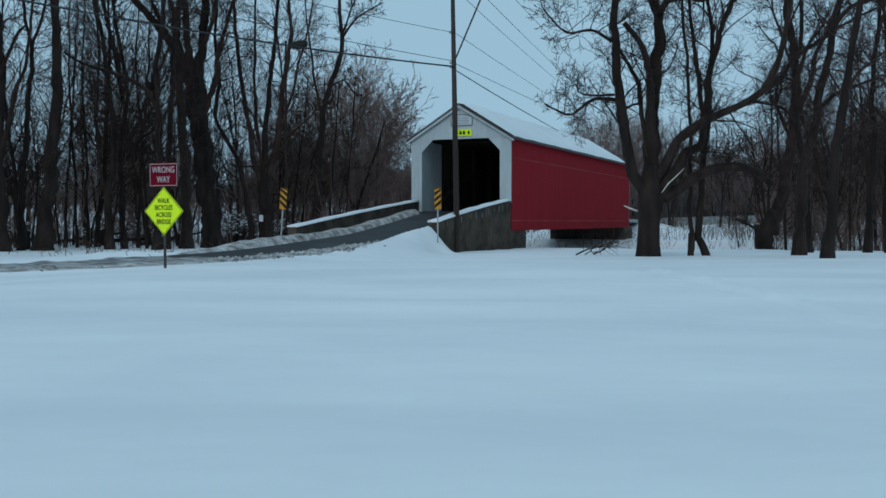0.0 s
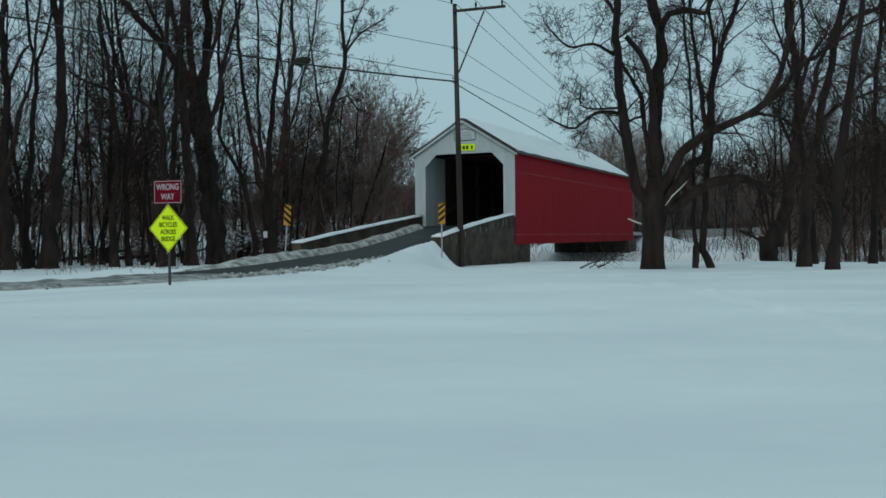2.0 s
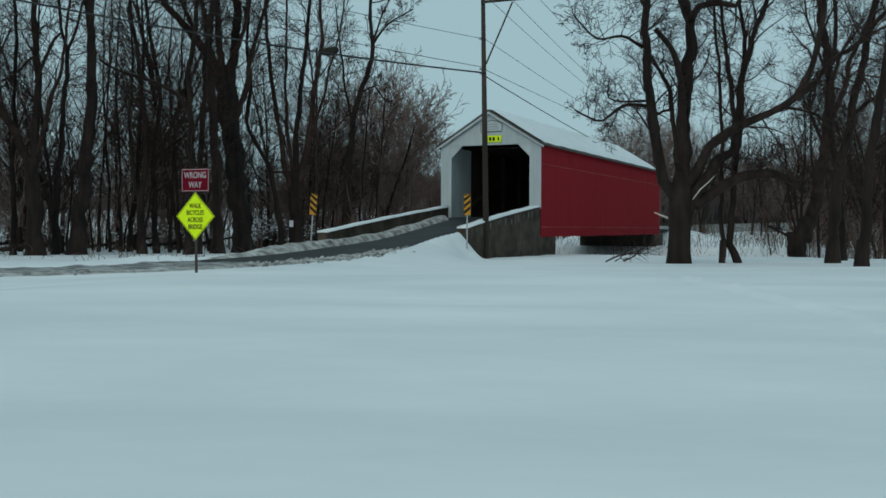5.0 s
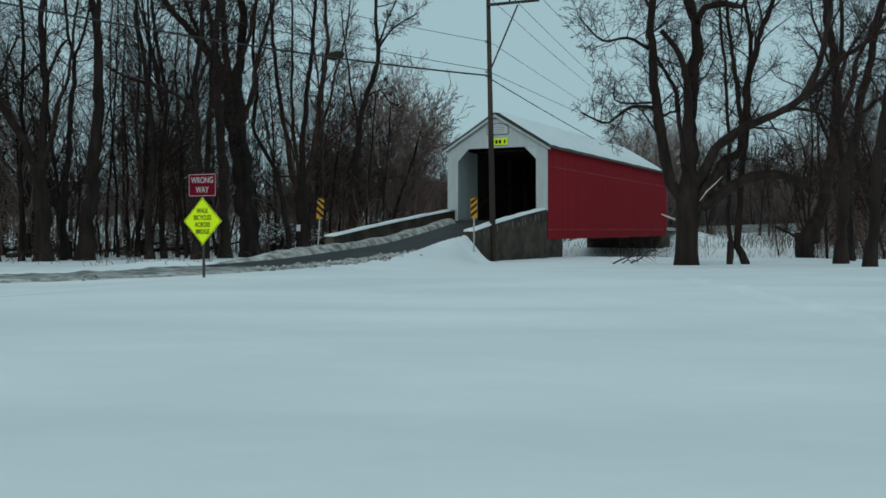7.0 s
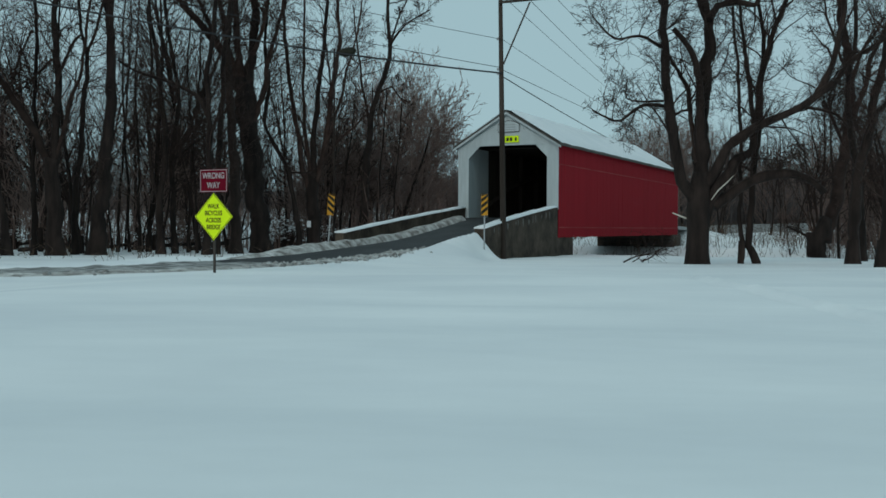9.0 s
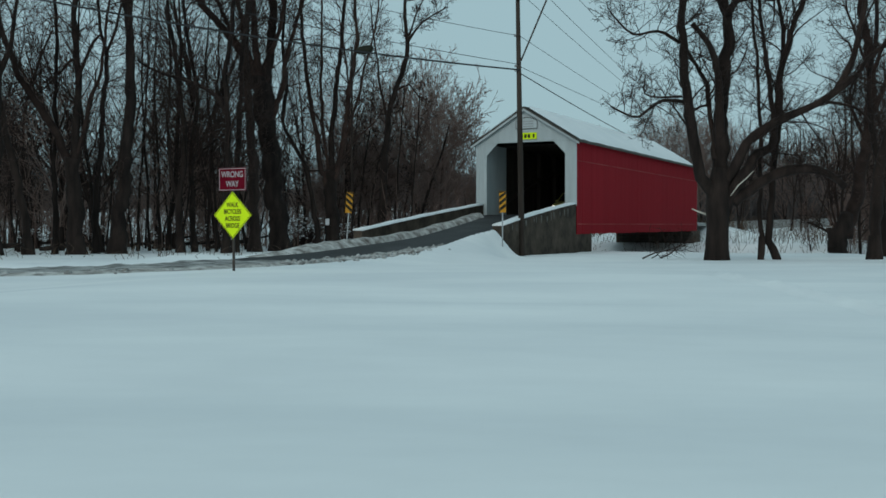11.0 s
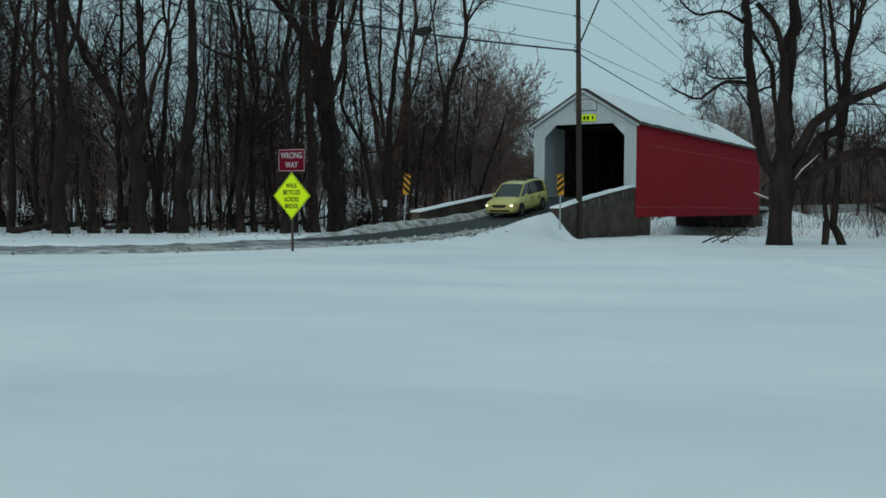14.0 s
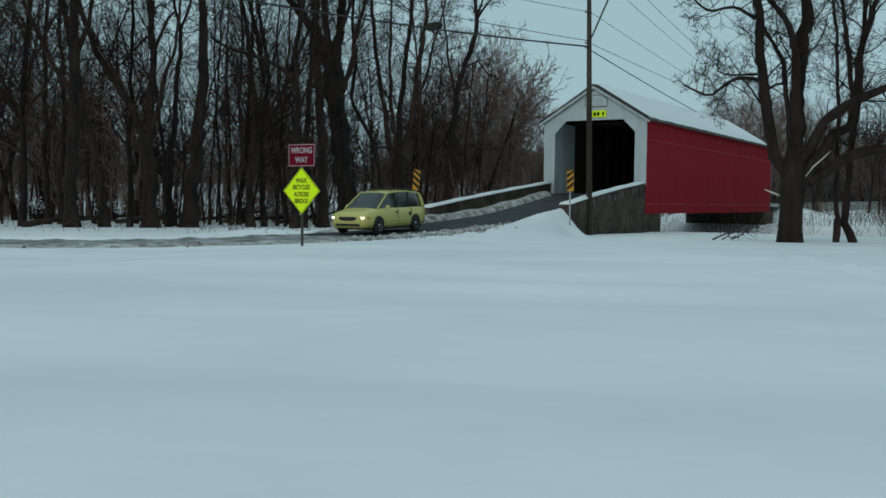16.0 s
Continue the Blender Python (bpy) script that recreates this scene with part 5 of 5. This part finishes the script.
def build_van():
    van = thing("minivan", "yellow-green minivan with headlights on driving off the bridge", "car")
    # body: lower shell as a loft of cross sections along y (front is -y), x half width
    #      y,   half, sill, belt, roof half, roof
    secs = [(-2.37, 0.66, 0.36, 0.62, 0.60, 0.67), (-2.34, 0.77, 0.27, 0.71, 0.69, 0.76), (-2.22, 0.86, 0.23, 0.78, 0.73, 0.85), (-1.95, 0.90, 0.22, 0.82, 0.74, 0.91), (-1.55, 0.915, 0.22, 0.88, 0.76, 0.98),
            (-1.22, 0.92, 0.22, 0.92, 0.78, 1.04), (-0.4, 0.92, 0.22, 0.94, 0.80, 1.05), (1.0, 0.92, 0.22, 0.95, 0.80, 1.05), (1.9, 0.915, 0.24, 0.96, 0.79, 1.05), (2.28, 0.87, 0.28, 0.96, 0.74, 1.04), (2.38, 0.80, 0.36, 0.92, 0.68, 0.98)]
    s = Shape()
    for y, w, z0, z1, w2, z2 in secs:
        half = [(w * 0.55, z0), (w * 0.93, z0 + 0.03), (w, z0 + 0.18), (w, (z0 + z1) / 2 + 0.05), (w * 0.97, z1), (w2, z2), (w2 * 0.5, z2 + 0.035)]
        ring = half + [(-x, z) for x, z in reversed(half)]
        s.v += [(x, y, z) for x, z in ring]
    k = 14
    for i in range(len(secs) - 1):
        for j in range(k):
            q, w = i * k + j, i * k + (j + 1) % k
            s.f.append((q, w, w + k, q + k))
    s.f += [tuple(reversed(range(k))), tuple((len(secs) - 1) * k + j for j in range(k))]
    body = part("body", s, VANPAINT, van, "yellow-green painted body", smooth=True)
    # cabin: roof shell
    cab = Shape()
    csec = [(-1.42, 0.80, 0.98, 0.76, 1.01), (-0.52, 0.81, 1.02, 0.66, 1.63), (-0.20, 0.815, 1.02, 0.67, 1.70), (0.8, 0.815, 1.02, 0.68, 1.735), (1.75, 0.81, 1.02, 0.67, 1.70), (2.12, 0.80, 1.02, 0.64, 1.62), (2.34, 0.76, 0.98, 0.70, 1.02)]
    for y, w, z0, w2, z2 in csec:
        half = [(w, z0), (w * 0.5 + w2 * 0.5 + 0.02, (z0 + z2) / 2), (w2, z2 - 0.04), (w2 - 0.08, z2), (w2 * 0.4, z2 + 0.025)]
        cab.v += [(x, y, z) for x, z in half + [(-x, z) for x, z in reversed(half)]]
    k = 10
    for i in range(len(csec) - 1):
        for j in range(k):
            q, w = i * k + j, i * k + (j + 1) % k
            cab.f.append((q, w, w + k, q + k))
    cab.f += [tuple(reversed(range(k))), tuple((len(csec) - 1) * k + j for j in range(k))]
    glass = {"roof": [], "windscreen": [], "rear_window": [], "side_window": []}
    n = len(csec) - 1
    for f, face in enumerate(cab.f):
        i, j = divmod(f, k)
        if i == 0 and 2 <= j <= 6:
            glass["windscreen"].append(face)
        elif i == n - 1 and 2 <= j <= 6:
            glass["rear_window"].append(face)
        elif i < n and j in (0, 1, 7, 8):
            glass["side_window"].append(face)
        else:
            glass["roof"].append(face)
    for name, faces in glass.items():
        sh = Shape()
        sh.v, sh.f = list(cab.v), faces
        me = sh.mesh(name, VANPAINT if name == "roof" else GLASS, True)
        bm = bmesh.new()
        bm.from_mesh(me)
        bmesh.ops.delete(bm, geom=[v for v in bm.verts if not v.link_faces], context="VERTS")
        bm.to_mesh(me)
        bm.free()
        part(name, me, None, van, "yellow-green roof panel" if name == "roof" else "dark reflecting glass")
    for side in (-1, 1):
        # pillars between the panes
        for foot, mid, head, r, m in (((0.80, -1.42, 0.99), (0.745, -0.97, 1.31), (0.67, -0.50, 1.63), 0.032, VANPAINT), ((0.825, -0.02, 1.03), (0.78, 0.0, 1.35), (0.695, 0.02, 1.66), 0.022, BLACKPL),
                                      ((0.825, 1.04, 1.03), (0.78, 1.04, 1.35), (0.705, 1.04, 1.68), 0.024, BLACKPL), ((0.81, 2.14, 1.03), (0.76, 2.10, 1.33), (0.67, 2.03, 1.63), 0.045, VANPAINT), ((0.75, 2.31, 1.0), (0.72, 2.23, 1.3), (0.65, 2.10, 1.60), 0.06, VANPAINT)):
            part("pillar", Shape().tube([(side * p[0], p[1], p[2]) for p in (foot, mid, head)], [r] * 3, 6), m, van, smooth=True)
        part("roof_gutter", Shape().tube([(side * 0.67, -0.5, 1.635), (side * 0.685, 0.3, 1.70), (side * 0.685, 1.2, 1.70), (side * 0.655, 2.1, 1.60)], [0.03] * 4, 6), VANPAINT, van, smooth=True)
        part("headlight", Shape().prism([(side * 0.53, 0.605), (side * 0.76, 0.62), (side * 0.79, 0.70), (side * 0.55, 0.70)], -2.362, -2.2), LIGHT_ON, van, "lit pale yellow headlight", bevel=0.01)
        part("turn_lamp", Shape().box(*sorted((side * 0.815, side * 0.875)), -2.22, -2.06, 0.63, 0.72), AMBERLENS, van, bevel=0.01)
        part("tail_lamp", Shape().box(*sorted((side * 0.70, side * 0.80)), 2.27, 2.37, 0.80, 1.05), TAILRED, van, bevel=0.01)
        part("mirror", Shape().box(*sorted((side * 0.92, side * 1.08)), -0.98, -0.86, 1.02, 1.15), VANPAINT, van, bevel=0.03)
        part("roof_rail", Shape().tube([(side * 0.56, -0.1, 1.70), (side * 0.56, 0.05, 1.815), (side * 0.56, 1.55, 1.815), (side * 0.56, 1.7, 1.69)], [0.018] * 4, 6), BLACKPL, van)
        part("side_moulding", Shape().box(*sorted((side * 0.913, side * 0.935)), -1.0, 1.0, 0.50, 0.56), VANPAINT, van, bevel=0.006)
        part("door_seam", Shape().box(*sorted((side * 0.90, side * 0.924)), -0.008, 0.008, 0.34, 0.98), BLACKPL, van)
        part("door_seam", Shape().box(*sorted((side * 0.90, side * 0.924)), 1.05, 1.066, 0.40, 0.98), BLACKPL, van)
        part("door_handle", Shape().box(*sorted((side * 0.915, side * 0.945)), -0.22, -0.06, 0.84, 0.88), BLACKPL, van)
        for y in (-1.45, 1.40):
            part("wheel_arch", lathe([(side * 0.88, 0.375), (side * 0.930, 0.375), (side * 0.930, 0.0)], 24), BLACKPL, van, m=pose(0, y, 0.36))
    for y in (0.1, 1.4):
        part("roof_bar", Shape().tube([(-0.56, y, 1.79), (0.56, y, 1.79)], [0.016, 0.016], 6), BLACKPL, van)
    part("grille", Shape().prism([(-0.44, 0.66), (-0.36, 0.58), (-0.2, 0.545), (0.2, 0.545), (0.36, 0.58), (0.44, 0.66), (0.36, 0.705), (-0.36, 0.705)], -2.395, -2.28), BLACKPL, van, "dark oval grille", bevel=0.01)
    part("air_intake", Shape().box(-0.58, 0.58, -2.385, -2.25, 0.33, 0.43), BLACKPL, van, bevel=0.01)
    part("roof_sign", Shape().box(-0.3, 0.3, 0.55, 0.75, 1.76, 1.84), BLACKPL, van, "low dark rack load")
    part("underbody", Shape().box(-0.8, 0.8, -2.0, 2.1, 0.18, 0.3), BLACKPL, van)
    part("door_emblem", Shape().box(0.918, 0.928, 0.86, 1.02, 0.70, 0.84), BLACKPL, van, "small dark door emblem")
    wheels = []
    tyre = lathe([(-0.09, 0.20), (-0.1, 0.29), (-0.08, 0.325), (0, 0.333), (0.08, 0.325), (0.1, 0.29), (0.09, 0.20)], 24).mesh("tyre", TYRE, True)
    rim = lathe([(-0.08, 0.0), (-0.075, 0.08), (-0.05, 0.1), (-0.07, 0.19), (-0.09, 0.21), (0.09, 0.21), (0.07, 0.19), (0.05, 0.1), (0.075, 0.08), (0.08, 0.0)], 20).mesh("rim", RIM, True)
    slot = Shape()
    for j in range(7):
        a = 6.28319 * j / 7
        c, q = math.cos(a), math.sin(a)
        for sx in (-0.082, 0.072):
            slot.prism([(c * .11 - q * .02, q * .11 + c * .02), (c * .18 - q * .035, q * .18 + c * .035), (c * .18 + q * .035, q * .18 - c * .035), (c * .11 + q * .02, q * .11 - c * .02)], sx, sx + 0.01, 0)
    slot = slot.mesh("slot", BLACKPL)
    for side in (-1, 1):
        for y in (-1.45, 1.40):
            w = thing("wheel", "", "", pose(side * 0.862, y, 0.333))
            w.parent = van
            part("tyre", tyre, TYRE, w)
            part("rim", rim, RIM, w, "silver rim")
            part("rim_slot", slot, BLACKPL, w)
            wheels.append((w, side * 0.862, y))
    return van, wheels


VAN, WHEELS = build_van()

# way of the van: metres past the portal (minus: still inside) at each second
VAN_AT = [(0, -22.0), (9.0, -15.0), (10.4, -12.0), (11.2, -9.2), (11.5, -7.2), (11.8, -5.2), (12.1, -3.5), (12.5, -1.3), (13.0, 1.0), (13.5, 3.8), (14.0, 6.7), (14.5, 9.45), (15.0, 12.65), (15.5, 16.1), (16.0, 19.75)]
LANE_X = -0.7
LANE = np.array([[*bridge_xy(LANE_X, 27 - 0.5 * k), 2.17] for k in range(54)] + [[*bridge_xy(LANE_X + max(0.0, m - 5) * 0.028, -m), float(np.interp(m, (0, 2, 5, 9, 13, 18, 24), (2.15, 1.93, 1.52, 1.03, 0.76, 0.5, 0.35)))] for m in np.arange(0.5, 26, 0.5)])
LANE_S = np.concatenate([[0], np.cumsum(np.hypot(*(LANE[1:, :2] - LANE[:-1, :2]).T))]) - 27.0


def lane_at(s):
    return [float(np.interp(s, LANE_S, LANE[:, k])) for k in range(3)]


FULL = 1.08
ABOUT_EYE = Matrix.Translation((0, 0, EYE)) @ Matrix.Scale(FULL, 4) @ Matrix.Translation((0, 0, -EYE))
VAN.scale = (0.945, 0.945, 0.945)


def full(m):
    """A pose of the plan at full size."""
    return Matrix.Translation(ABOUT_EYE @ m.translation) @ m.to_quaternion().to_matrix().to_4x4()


def motions():
    ts = [p[0] for p in VAN_AT]
    ss = [p[1] for p in VAN_AT]
    # smooth the run by a short average so that speed changes softly
    run = lambda t: sum(float(np.interp(t + d, ts, ss)) for d in (-0.2, -0.1, 0, 0.1, 0.2)) / 5 if 0.3 < t < 15.79 else float(np.interp(t, ts, ss))
    times = [0.0, 3.0, 6.0, 9.0] + [9.0 + 0.2 * k for k in range(1, 36)]
    rows = []
    for t in times:
        s = run(t)
        f, r, c = lane_at(s + 1.4), lane_at(s - 1.45), lane_at(s)
        yaw = math.degrees(math.atan2(f[1] - r[1], f[0] - r[0])) + 90
        tilt = math.degrees(math.atan2(f[2] - r[2], 2.85))
        rows.append((t, pose((f[0] + r[0]) / 2, (f[1] + r[1]) / 2, (f[2] + r[2]) / 2 + 0.03, 0, 0, yaw) @ pose(0, 0, 0, -tilt)))
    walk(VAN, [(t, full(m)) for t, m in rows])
    wt = [0.05 * k for k in range(321)]
    for w, x, y in WHEELS:
        walk(w, [(t, pose(x, y, 0.333, math.degrees((run(t) - ss[0]) / 0.333) % 360)) for t in wt])


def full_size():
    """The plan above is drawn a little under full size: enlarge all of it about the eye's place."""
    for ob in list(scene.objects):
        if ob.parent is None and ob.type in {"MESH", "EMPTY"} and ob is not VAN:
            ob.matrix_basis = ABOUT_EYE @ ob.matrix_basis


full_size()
motions()
